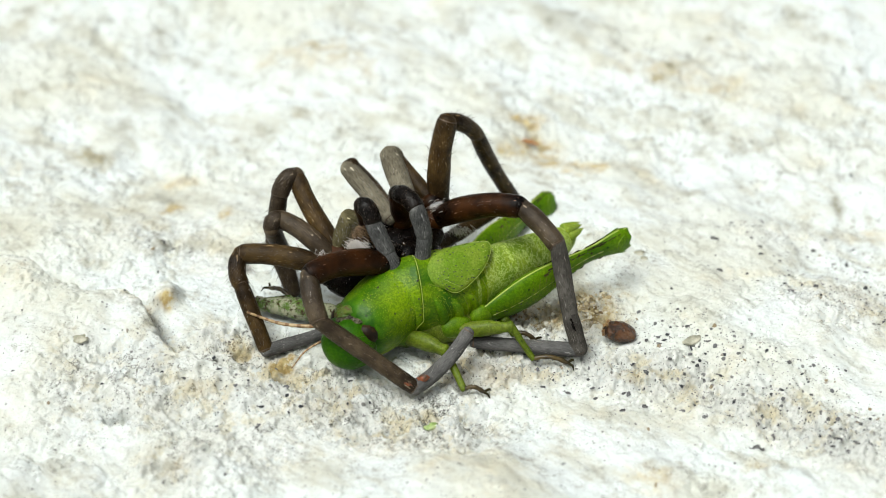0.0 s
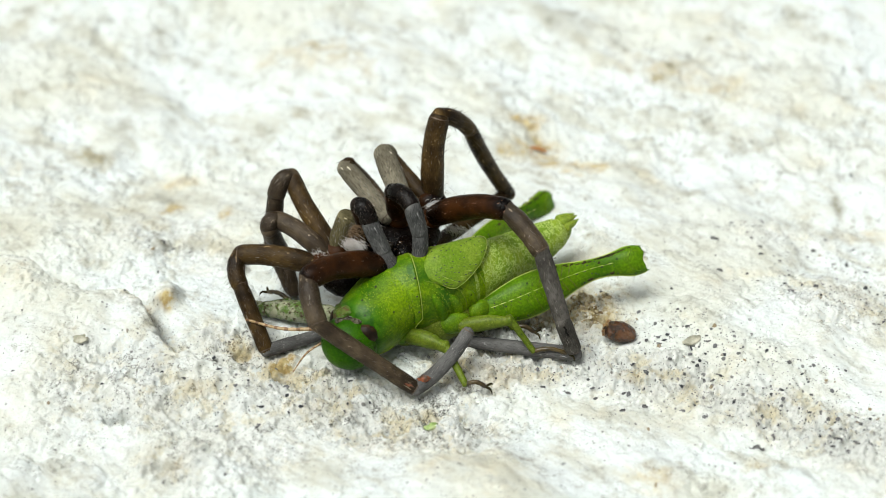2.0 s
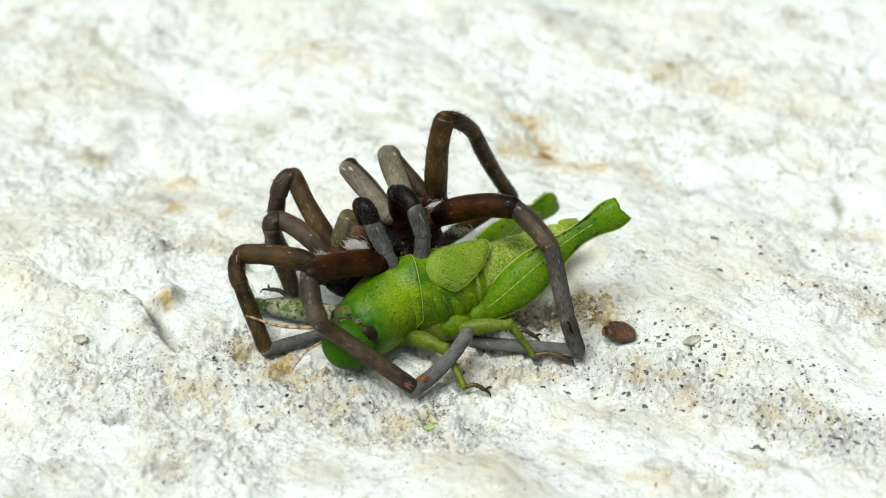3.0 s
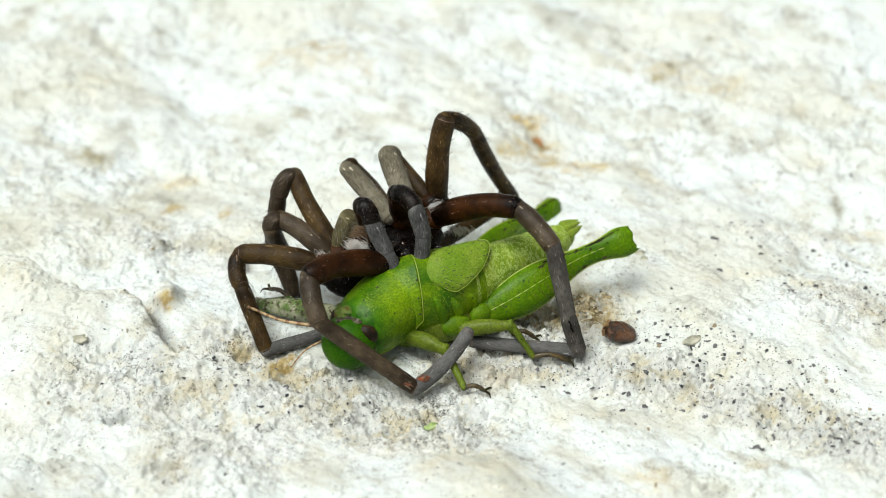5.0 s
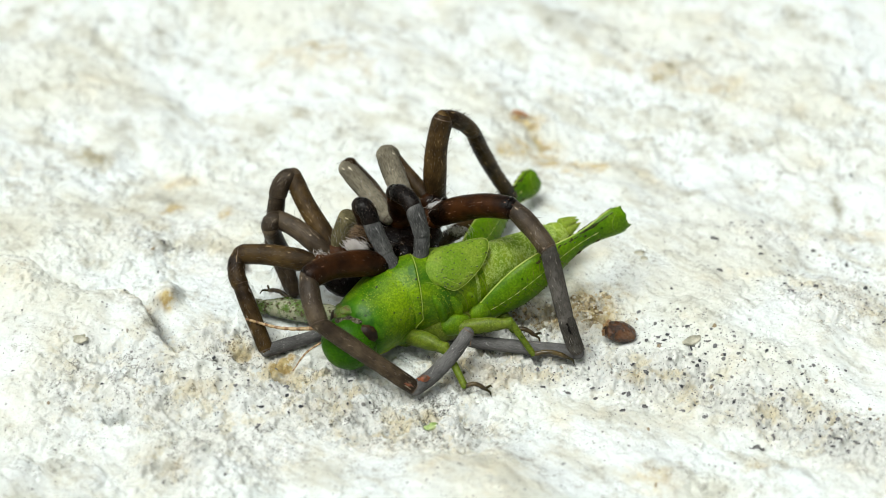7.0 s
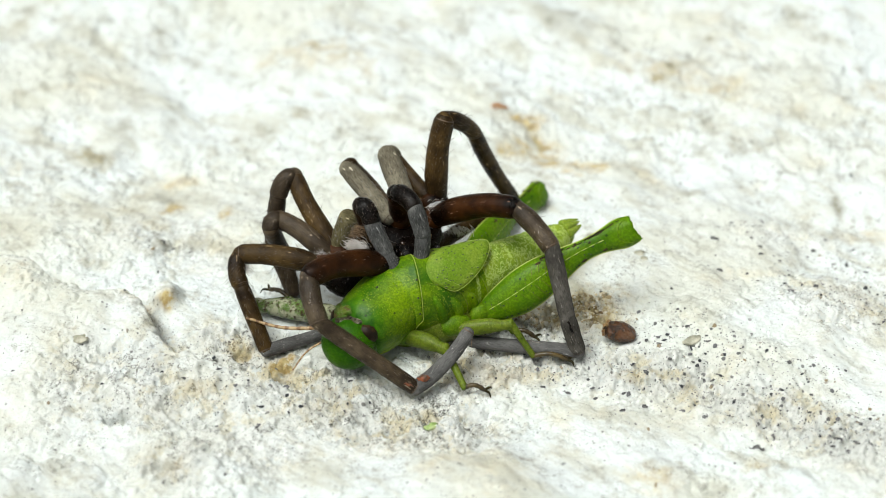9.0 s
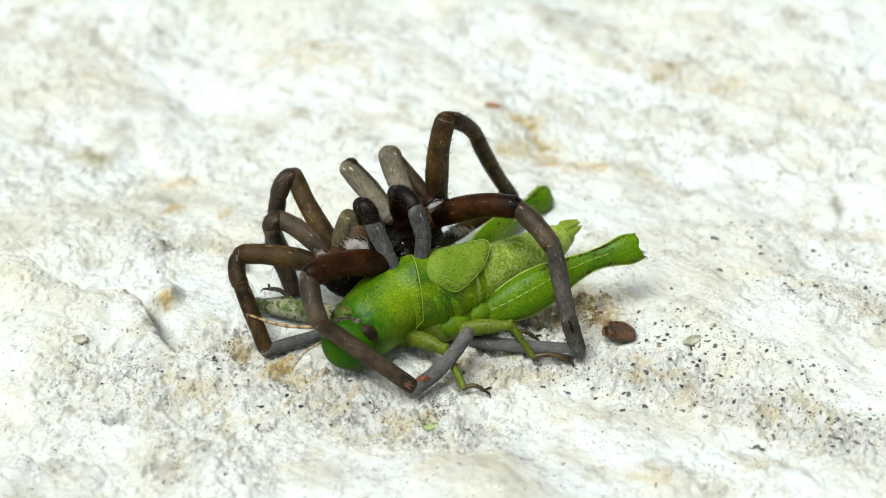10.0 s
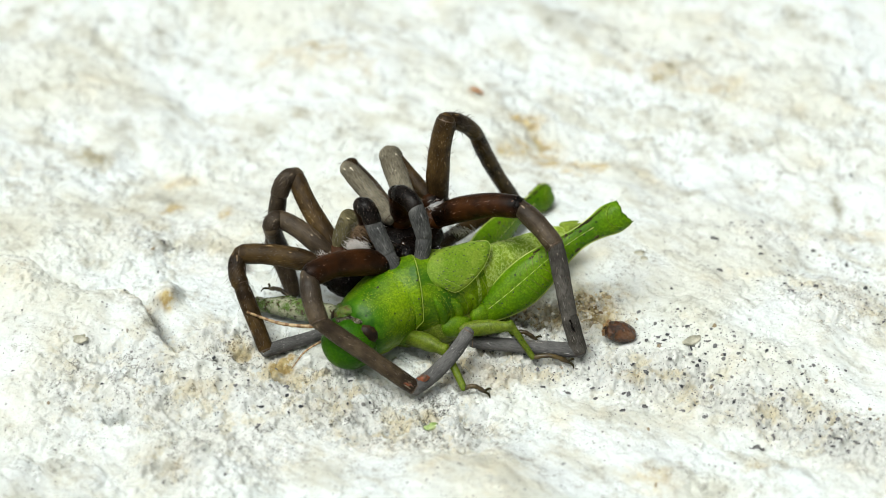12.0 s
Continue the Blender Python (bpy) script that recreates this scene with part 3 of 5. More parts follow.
def relief(x, y):
    """Height of the concrete in millimetres."""
    far = step(np.hypot(x + 1, (y + 13) * 1.1), 14, 45)
    bare = bareness(x, y)
    a, b = x * 0.79 - y * 0.61, (x * 0.61 + y * 0.79) * 1.35  # lumps drawn out along the trowel strokes
    h = far * (4.5 * fractal(x, y, 42, 3, 3) + 2.6 * fractal(a, b, 19, 3, 9))
    h += (0.4 + 0.55 * far) * fractal(x, y, 5.0, 4, 15)
    h += bare * (0.5 + 1.2 * bare) * (fractal(x, y, 2.2, 4, 25, 0.66) - 0.1)
    h += bare * 0.34 * (step(fractal(x, y, 1.3, 3, 171, 0.6), 0.0, 0.09) - step(fractal(x, y, 1.0, 3, 181, 0.6), 0.2, 0.28))
    # crumbling cement: narrow broken grooves
    for size, seed, deep in ((4.5, 191, 0.75), (2.4, 201, 0.5)):
        h -= step(bare, 0.15, 0.6) * deep * (1 - step(np.abs(fractal(x, y, size, 4, seed, 0.62)), 0.0, 0.055)) * step(fractal(x, y, size * 2, 2, seed + 5), -0.15, 0.1)
    # flaked coats of paint leave low broken steps
    flaky = step(fractal(x, y, 17, 3, 130), -0.22, 0.1)
    coat = fractal(x, y, 4.2, 5, 120, 0.62)
    h += flaky * 0.3 * (step(coat, -0.02, 0.05) + step(coat, 0.2, 0.26) - step(coat, -0.3, -0.24))
    pits = fractal(x, y, 1.6, 2, 33)
    h -= (0.2 + bare) * 0.5 * step(pits, 0.22, 0.42)
    d, s = near_line(x, y, RIDGE)
    wob = d * s + 1.0 * fractal(x, y, 5, 4, 70)
    h += 2.4 * step(-wob, -0.35, 0.7) * np.exp(-(d / 7.0) ** 2) - 1.1 * np.exp(-((wob - 1.4) / 1.6) ** 2)
    d, _ = near_line(x, y, CREVICE)
    h -= 1.7 * np.exp(-((d + 0.5 * fractal(x, y, 2, 3, 110)) / 0.55) ** 2)
    # the stony knob by the crevice, and broken-out hollows
    h += 1.7 * np.exp(-(((x + 33.2) / 1.9) ** 2 + ((y + 9.4) / 2.4) ** 2) ** 2) * (1 + 0.8 * fractal(x, y, 1.6, 3, 97))
    for cx, cy, r, deep in HOLLOWS:
        far_off = np.hypot(x - cx, (y - cy) * 1.25) / r + 0.9 * fractal(x, y, 1.4, 3, 105)
        h -= deep * (1 - step(far_off, 0.55, 1.0))
    d, s = near_line(x, y, FOOT)
    wob = d * s + 2.0 * fractal(x, y, 8, 3, 80)
    h += 2.2 * step(-wob, -1, 9) * np.exp(-((x - 3) / 26) ** 2)
    h -= 1.1 * np.exp(-((x + 4) / 9) ** 2 - ((y + 31) / 4.5) ** 2)
    h += 0.7 * np.exp(-((x - 17) / 2.6) ** 2 - ((y + 11) / 2.4) ** 2) * (1 + 1.5 * fractal(x, y, 1.5, 3, 95))
    h -= 1.3 * np.exp(-((x - 14) / 5) ** 2 - ((y - 22) / 4) ** 2)
    return np.where(np.hypot(x, y) > 400, h * 0.6, h)


def build_ground():
    def axis(lo, hi, pitch):
        core = np.arange(lo, hi, pitch)
        grow = np.cumsum(pitch * 1.35 ** np.arange(1, 40))
        grow = grow[grow < 60000]
        return np.concatenate([lo - grow[::-1], core, hi + grow])
    xs = axis(-70, 70, 0.16)
    ys = axis(-46, 6, 0.14)
    ys = np.concatenate([ys[ys <= 6], np.arange(6.3, 68, 0.3), ys[ys > 68]])
    gx, gy = np.meshgrid(xs, ys)
    gz = relief(gx, gy)
    w, h = len(xs), len(ys)
    co = np.stack([gx, gy, gz], -1).reshape(-1, 3) * MM
    i = np.arange(w * h).reshape(h, w)
    quads = np.stack([i[:-1, :-1], i[:-1, 1:], i[1:, 1:], i[1:, :-1]], -1).reshape(-1, 4)
    me = bpy.data.meshes.new("ground")
    me.vertices.add(len(co))
    me.vertices.foreach_set("co", co.ravel())
    me.loops.add(quads.size)
    me.loops.foreach_set("vertex_index", quads.ravel())
    me.polygons.add(len(quads))
    me.polygons.foreach_set("loop_start", np.arange(0, quads.size, 4))
    me.polygons.foreach_set("use_smooth", np.ones(len(quads), bool))
    me.update(calc_edges=True)
    for name, values in (("bare", bareness(gx, gy)), ("pepper", pepper(gx, gy)), ("stain", np.maximum(spots(gx, gy, STAINS), strokes(gx, gy, DRAGGED_RUST))), ("dirt_shade", np.maximum(spots(gx, gy, SMUTS_AND_SHADE), strokes(gx, gy, DRAGGED_DIRT)))):
        me.attributes.new(name, "FLOAT", "POINT").data.foreach_set("value", values.ravel().astype(np.float32))
    me.materials.append(CONCRETE)
    tagged(new("ground", me), "rough whitewashed concrete with worn, gritty and stained patches", "ground", kind="structure")


build_ground()


def ground_at(x, y):
    return float(relief(np.array([float(x)]), np.array([float(y)]))[0])


# ---- spider ----
CAM_UP = np.array((0, 0.6154, 0.7882))
THICK = {"femur": 1.55, "patella": 1.42, "tibia": 1.2, "metatarsus": 1.1, "tarsus": 0.88}
SPIDER_BASE = (-6.0, -9.0, 0.0)
MOVING = []  # (object, first joint, second joint, shift of each at a full pull)


def segment(leg, name, a, b, radius, mats, seed, bow=(0, 0, 0), taper=(0.85, 1.0, 0.9), hairs=70, long_hairs=0, label="", collar=True, mark=False):
    """One rigid leg segment from joint a to joint b, with its fine hair; local z runs along it."""
    rng = np.random.default_rng(seed)
    a, b = np.array(a, float), np.array(b, float)
    length = float(np.linalg.norm(b - a))
    q = Vector(b - a).to_track_quat("Z", "Y")
    local = np.array(q.inverted() @ Vector(bow))
    seen = np.array(q.inverted() @ Vector((-0.15, -0.78, 0.6)))
    s = Shape()
    stops = (0, 0.08, 0.3, 0.65, 0.93, 1)
    line = [np.array((0, 0, length * u)) + local * math.sin(math.pi * u) for u in stops]
    rad = [radius * q for q in (taper[0] * 0.88, taper[0], taper[1], (taper[1] + taper[2]) / 2, taper[2] * 1.05, taper[2] * 0.9)]
    tube(s, line, rad, 18, 30, rough=0.01, seed=seed)
    blob(s, line[0], (radius * taper[0] * 0.97,) * 3, 0.01, seed, 10, 18)
    # pale soft skin shows at the far joint
    top, lean = line[-1], (line[-1] - line[-2]) / np.linalg.norm(line[-1] - line[-2])
    tube(s, [top - lean * 0.17, top - lean * 0.10, top - lean * 0.03], [radius * taper[2] * q for q in (0.95, 0.985, 0.93)], 18, 6, slot=2, rough=0.015, seed=seed, caps=())
    for k in range(hairs + long_hairs):
        u = rng.uniform(0.03, 0.97)
        w = rng.uniform(0, 2 * math.pi)
        c = np.array((0, 0, length * u)) + local * math.sin(math.pi * u)
        r = float(np.interp(u, stops, rad))
        out = np.array((math.cos(w), math.sin(w), 0))
        size = rng.uniform(0.5, 1.0) if k >= hairs else rng.uniform(0.25, 0.55)
        root = c + out * r * 0.97
        tip = root + out * size * (0.75 if k >= hairs else 0.22) + np.array((0, 0, size * rng.uniform(0.5, 0.9)))
        spike(s, root, tip, 0.03 if k >= hairs else 0.022, 1)
    # pale lying hairs, added partly to stand for bright glints on the segment
    for k in range(5 if collar and mats[0] is not RUSSET else 0):
        u, w = rng.uniform(0.05, 0.85), rng.uniform(0, 2 * math.pi)
        out = np.array((math.cos(w), math.sin(w), 0))
        turn_out = np.array((-math.sin(w), math.cos(w), 0)) * rng.normal(0, 0.1)
        for q in range(rng.integers(1, 4)):
            v = u + 0.02 * q
            c = np.array((0, 0, length * v)) + local * math.sin(math.pi * v)
            root = c + out * float(np.interp(v, stops, rad)) * 1.0
            spike(s, root, root + np.array((0, 0, rng.uniform(0.25, 0.9))) + turn_out * 2 + out * 0.06, 0.013, 3)
    if mark:  # a bare black patch on the side that is seen
        blob(s, np.array((0, 0, length * 0.3)) + seen * radius * 0.72, (radius * 0.36, radius * 0.42, length * 0.34), 0.1, seed, 10, 14, slot=4)
    ob = part(name, s, [*mats, COLLAR if collar and mats[0] is not RUSSET else mats[0], PALE_GLINT_HAIR, BLACK], leg, label)
    return ob, a, b


def build_leg(spider, joints, shifts, kinds, mats, seed, sizes=None, bows=(), hairs=70, long_hairs=0, name="leg", collar=True, keep_length=False):
    """A leg: its trochanter is the part, its segments hang below it and are keyed one by one."""
    s = Shape()
    base = np.array(joints[0]) - np.array(SPIDER_BASE)
    blob(s, base, (1.5, 1.5, 1.4), 0.03, seed)
    leg = part(name, s, RUSSET, spider)
    for i, kind in enumerate(kinds):
        r = (sizes or {}).get(kind, THICK[kind])
        bow = bows[i] if i < len(bows) else (0, 0, 0)
        taper = {"femur": (0.9, 1.05, 0.9), "patella": (0.95, 1.06, 0.95), "tibia": (1.0, 1.04, 0.92), "metatarsus": (0.97, 1.0, 0.95), "tarsus": (1.0, 1.0, 0.86)}[kind]
        ob, a, b = segment(leg, kind, joints[i], joints[i + 1], r, mats[i], seed * 10 + i, bow, taper, hairs, long_hairs, collar=collar, mark=keep_length and kind == "metatarsus")
        MOVING.append((ob, a, b, shifts[i], shifts[i + 1], (joints, shifts, i) if keep_length else None))
    return leg


def build_spider():
    spider = tagged(new("spider"), "dark brown hairy spider with grey feet clutching a grasshopper", "spider")
    spider.location = mm(SPIDER_BASE)
    at = lambda p: np.array(p) - np.array(SPIDER_BASE)
    s = Shape()
    blob(s, at((-6.2, -7.5, 8.0)), (6.2, 4.8, 2.3), 0.02, 1, 14, 24)
    rng = np.random.default_rng(5)
    for k in range(140):
        u, w = rng.uniform(0.05, 1.6), rng.uniform(0, 6.28)
        n = np.array((math.sin(u) * math.cos(w), math.sin(u) * math.sin(w), math.cos(u)))
        p = at((-6.2, -7.5, 8.05)) + n * (6.2, 4.8, 2.35)
        spike(s, p, p + n * 0.35 + rng.normal(0, 0.28, 3), 0.02, 1 if k % 6 else 2)
    part("carapace", s, [PITCH, HAIR, TAN_HAIR], spider, "black glossy carapace with sparse brown hair")
    # wet mouth parts glisten between the palps
    s = Shape()
    for k in range(70):
        c = at((rng.uniform(-6.4, -0.2), -12.2 + rng.normal(0, 0.6), rng.uniform(7.4, 9.6)))
        q = rng.uniform(0.12, 0.42)
        blob(s, c, (q * 1.4, q, q * 0.8), 0.15, 300 + k, 7, 10, turn=Matrix.Rotation(rng.uniform(0, 3), 3, "Y"))
    part("mouth_parts", s, WET, spider, "wet black glistening mouth parts")
    # furrowed tan cheek beside the palp
    s = Shape()
    blob(s, at((-9.2, -11.4, 10.0)), (1.35, 1.0, 2.3), 0.03, 6, 12, 16)
    for k in range(1000):
        u, w = rng.uniform(0.2, 2.6), rng.uniform(3.3, 6.2)
        n = np.array((math.sin(u) * math.cos(w), math.sin(u) * math.sin(w), math.cos(u)))
        p = at((-9.2, -11.4, 10.0)) + n * (1.35, 1.0, 2.3)
        spike(s, p, p + n * 0.12 + np.array((-0.45, -0.2, 0.3)) * rng.uniform(0.5, 1.2) + rng.normal(0, 0.05, 3), 0.017, 1 if k % 5 else 2)
    part("cheek", s, [RUSSET, TAN_HAIR, HAIR], spider, "tan brown combed hair on the jaw base")
    s = Shape()
    blob(s, at((-7.2, -3.5, 4.6)), (3.4, 5.0, 2.9), 0.03, 2, 12, 20)
    part("abdomen", s, [TAUPE, HAIR], spider, "grey-brown hairy abdomen")
    s = Shape()
    blob(s, at((-10.2, -13.0, 5.6)), (3.6, 1.9, 2.4), 0.03, 4, 12, 18)
    blob(s, at((-13.0, -12.6, 6.2)), (1.8, 1.4, 1.6), 0.03, 5, 10, 14)
    part("sternum", s, PITCH, spider, "black underside of the thorax")
    for x in (-6.6, -4.2):
        s = Shape()
        tube(s, [at((x, -10.2, 8.6)), at((x + 0.1, -12.2, 8.2)), at((x + 0.3, -13.3, 6.6))], (1.3, 1.35, 0.7), 14)
        for k in range(30):
            w, u = rng.uniform(0, 6.28), rng.uniform(0, 1)
            p = at((x + 1.2 * math.cos(w), -11 - 1.5 * u, 8.6 + 1.2 * math.sin(w)))
            spike(s, p, p + rng.normal(0, 0.3, 3) + (0, -0.3, 0.1), 0.02, 1)
        part("chelicera", s, [PITCH, HAIR], spider, "dark bristly jaw")

    # tufts of white hair at the leg bases: (middle, count, spread, combed way)
    for c, n, sp, way in (((-10.2, -13.6, 11.3), 330, (1.1, 0.5, 0.7), (0.6, -0.45, -0.6)), ((-0.7, -5.9, 10.3), 320, (1.0, 0.9, 0.9), (0.55, -0.5, 0.45)),
                          ((-13.6, -12.6, 8.5), 110, (0.9, 0.6, 0.5), (-0.3, -0.3, 0.7)), ((-22.9, -12.9, 7.2), 60, (0.6, 0.6, 0.9), (0.6, -0.3, -0.2)),
                          ((1.6, -6.8, 8.4), 120, (1.6, 0.6, 0.4), (0.25, -0.3, -0.6))):
        s = Shape()
        for k in range(n):
            p = at(c) + rng.normal(0, 0.5, 3) * sp
            d = np.array(way) * rng.uniform(0.7, 1.7) + rng.normal(0, 0.24, 3)
            spike(s, p, p + d, 0.03, 0, np.cross(d, (0, 1, 0)) * rng.uniform(0.0, 0.3))
        part("hair_tuft", s, WHITE_HAIR, spider, "combed tuft of silky white hair")
    s = Shape()
    blob(s, at((-0.9, -4.9, 10.4)), (1.0, 0.7, 0.55), 0.1, 7, 12, 18)
    blob(s, at((-10.3, -13.2, 10.9)), (0.6, 0.4, 0.35), 0.1, 8, 10, 14)
    part("soft_skin", s, SKIN_WHITE, spider, "pale soft skin at the leg base")

    still = (0, 0)
    b, g, t = [BROWN, HAIR], [GREY, DOWN], [TAUPE, HAIR]
    # raised far leg, arched high over the prey
    build_leg(spider, [(-0.6, -3.5, 9.5), (0.3, 0, 19.4), (3.8, 2.5, 15.6), (8.6, 5.5, 4.0), (1.1, -1.9, 3.5), (-1.3, -6.3, 5.0)],
              [(-15, -5), (-24, -15), (-20, -14), (-15, -13), (-11, -7), (-6, -4)], ["femur", "patella", "tibia", "metatarsus", "tarsus"],
              [b, b, b, b, b], 21, {"femur": 1.34, "patella": 0.95, "tibia": 0.94, "metatarsus": 0.95, "tarsus": 0.9}, [(-0.5, 0, 0.3), (0.2, 0.1, 0.35), (-0.25, 0, -0.2)], 220, 60)
    # two legs raised and folded on the other flank
    build_leg(spider, [(-12.0, -11.2, 8.0), (-17.4, -4, 14.0), (-19.3, -5.5, 12.2), (-20.2, -7, 6.2), (-18.1, -9.1, 0.8)],
              [(-8, 0), (-13, 3), (-10, 3), (-4, 1), still], ["femur", "patella", "tibia", "tarsus"], [b, t, t, t], 31,
              {"femur": 1.14, "patella": 1.1, "tibia": 1.0, "tarsus": 0.9}, [(-0.5, 0.0, 0.1), (-0.2, 0, 0.6)], 200, 20)
    build_leg(spider, [(-12.6, -11.8, 7.5), (-19.0, -8, 10.7), (-20.0, -9, 9.9), (-19.0, -7.1, 5.0), (-17.7, -9.7, 0.8)],
              [(-8, 0), (-9, 2), (-8, 2), (-3, 0), still], ["femur", "patella", "tibia", "tarsus"], [t, t, t, t], 41,
              {"femur": 1.15, "patella": 1.08, "tibia": 1.0, "tarsus": 0.9}, [(0, 0, 0.7), (-0.3, 0, 0.3)], 220, 16)
    # leg braced wide on the concrete
    build_leg(spider, [(-13.9, -13.3, 7.9), (-23.4, -12, 8.65), (-23.2, -15.1, 6.45), (-20.2, -20.2, 1.0), (-13.8, -17, 0.9)],
              [(-7, 2), (-3, 3), (-2, 2), still, still], ["femur", "patella", "tibia", "tarsus"], [b, b, b, g], 51,
              {"femur": 1.25, "patella": 1.0, "tibia": 0.93, "tarsus": 0.78}, [(0, 0, 0.6), (-0.5, 0, 0)], 200, 30)
    # front leg hooked over the grasshopper's head
    build_leg(spider, [(-6.1, -14.6, 9), (-14.9, -19.7, 11.5), (-13.6, -24.1, 8.5), (-3.1, -26.8, 1.2), (2.9, -21.4, 5)],
              [(-8, 4), (-4, 8), (-3, 8), (2, 2), (4, -5)], ["femur", "patella", "tibia", "tarsus"], [[RUSSET, HAIR], t, t, g], 61,
              {"femur": 1.5, "patella": 1.12, "tibia": 0.95, "tarsus": 0.86}, [(-0.4, 0.4, 0.8), (-0.3, 0, 0.2), (0, 0, 0), (0.45, 0, -0.45)], 140, 12)
    # front leg arched over the abdomen, its foot under the prey
    build_leg(spider, [(-1.1, -6.4, 9.5), (8.5, -10.5, 14.2), (12.5, -15.2, 12), (14.2, -19.2, 5.2), (15.5, -20.3, 1.0), (3.3, -18.7, 1.0)],
              [(-13, -3), (-44, 8), (-47, 18), (-24, 14), (-13, 11), still], ["femur", "patella", "tibia", "metatarsus", "tarsus"], [[RUSSET, HAIR], t, [ASH, HAIR], [ASH, HAIR], g], 71,
              {"femur": 1.45, "patella": 1.12, "tibia": 0.98, "metatarsus": 0.98, "tarsus": 0.85}, [(0, 0.2, 0.9), (0.15, 0.1, 0.15)], 140, 12, keep_length=True)
    # two folded legs behind the head, seen end on
    build_leg(spider, [(-6.0, -6.0, 9), (-10.9, -1.7, 13.9), (-11.15, -2.3, 13.75), (-6.0, -8.4, 11.0)], [(-10, -4), (-9, -2), (-9, -2), (-10, -3)], ["femur", "patella", "tibia"],
              [t, b, [FELT, DOWN]], 81, {"femur": 0.9, "patella": 1.0, "tibia": 1.12}, [(0.5, 2, -1.5)], 320, 6)
    build_leg(spider, [(-1.3, -4, 10), (-6.0, 1.2, 13.2), (-6.5, 0.4, 13.8), (-3.7, -7.6, 11)], [(-13, -4), (-18, -5), (-18, -5), (-13, -4)], ["femur", "patella", "tibia"],
              [b, [FELT, DOWN], [FELT, DOWN]], 91, {"femur": 0.95, "patella": 1.2, "tibia": 1.3}, (), 320, 6)
    # stubby folded limb with olive hair
    build_leg(spider, [(-12.4, -11.0, 8.0), (-11.0, -9.0, 11.6), (-9.0, -9.6, 11.0), (-9.6, -11.4, 9.4)], [(-8, 0), (-9, 0), (-9, 0), (-8, 0)], ["femur", "patella", "tibia"],
              [[OLIVE, DOWN]] * 3, 101, {"femur": 1.15, "patella": 1.15, "tibia": 1.0}, (), 340, 10)
    # the two palps reach down onto the grasshopper
    for seed, j, sh in ((111, [(-8.3, -9.9, 10.6), (-9.3, -11.4, 15.2), (-8.0, -13.0, 13.8), (-6.4, -14.4, 10.6), (-5.0, -16.0, 8.1)], [(-10, 0)] * 4 + [(-6, -2)]),
                        (112, [(-4.9, -7.8, 10.5), (-5.4, -9.6, 15.6), (-3.1, -12.4, 15.4), (-2.2, -13.2, 12.2), (-2.55, -14.5, 8.5)], [(-12, -5)] * 4 + [(-6, -6)])):
        build_leg(spider, j, sh, ["femur", "patella", "tibia", "tarsus"], [[RUSSET, HAIR], [BLACK, HAIR], [PALP_GREY, DOWN], [PALP_GREY, DOWN]], seed,
                  {"femur": 1.1, "patella": 1.06, "tibia": 1.0, "tarsus": 0.92}, [(0, 0, 0), (0.1, 0.1, 0.5)], 170, 4, "palp", False)
    # red membrane at the bend of the front leg
    s = Shape()
    blob(s, (-3.75, -27.08, 2.08), (0.8, 0.34, 0.3), 0.25, 2, 10, 14, turn=Matrix.Rotation(0.5, 3, "Y"))
    blob(s, (-2.25, -26.32, 2.12), (0.75, 0.42, 0.5), 0.25, 3, 10, 14, turn=Matrix.Rotation(-0.6, 3, "Y"))
    s.v = [tuple(np.array(v) - (-3.1, -26.6, 1.6)) for v in s.v]
    ob = part("joint_membrane", s, RED_JOINT, spider, "orange-red joint membrane")
    MOVING.append((ob, np.array((-3.1, -26.6, 1.6)), None, (2, 2), (2, 2), None))
    return spider


spider = build_spider()

# ---- grasshopper ----
AXIS = [(-10.3, -21.0, 4.2, 3.2), (-8.6, -19.4, 4.6, 3.9), (-5.5, -16.1, 5.0, 4.4), (-2.5, -15.0, 5.0, 4.6), (1.0, -13.5, 5.0, 4.2),
        (4.4, -11.4, 4.8, 3.7), (7.8, -8.8, 4.6, 3.2), (11.2, -6.3, 4.6, 2.65), (14.0, -4.3, 4.9, 1.95), (15.8, -2.9, 5.3, 0.75)]
PREY_BASE = np.array((-8.6, -19.4, 0.0))
_ROWS = spline(AXIS, 181)
_TAN = np.gradient(_ROWS[:, :3], axis=0)
_TAN /= np.linalg.norm(_TAN, axis=1)[:, None]


def skin(u, w, lift=0.0):
    """A point of the grasshopper's hull: u 0 to 1 from head to tail, w in degrees (0 towards the flank that is seen, 90 the back)."""
    k = np.clip(u, 0, 1) * 180
    row = np.array([np.interp(k, np.arange(181), _ROWS[:, i]) for i in range(4)])
    d = np.array([np.interp(k, np.arange(181), _TAN[:, i]) for i in range(3)])
    side = np.cross(d, (0, 0, 1))
    side /= np.linalg.norm(side)
    up = np.cross(side, d)
    a = math.radians(w)
    r = row[3] + lift
    crest = 1 + 0.06 * max(0, math.sin(a)) ** 12
    return row[:3] + side * math.cos(a) * r * 0.92 + up * math.sin(a) * r * 1.04 * crest - PREY_BASE


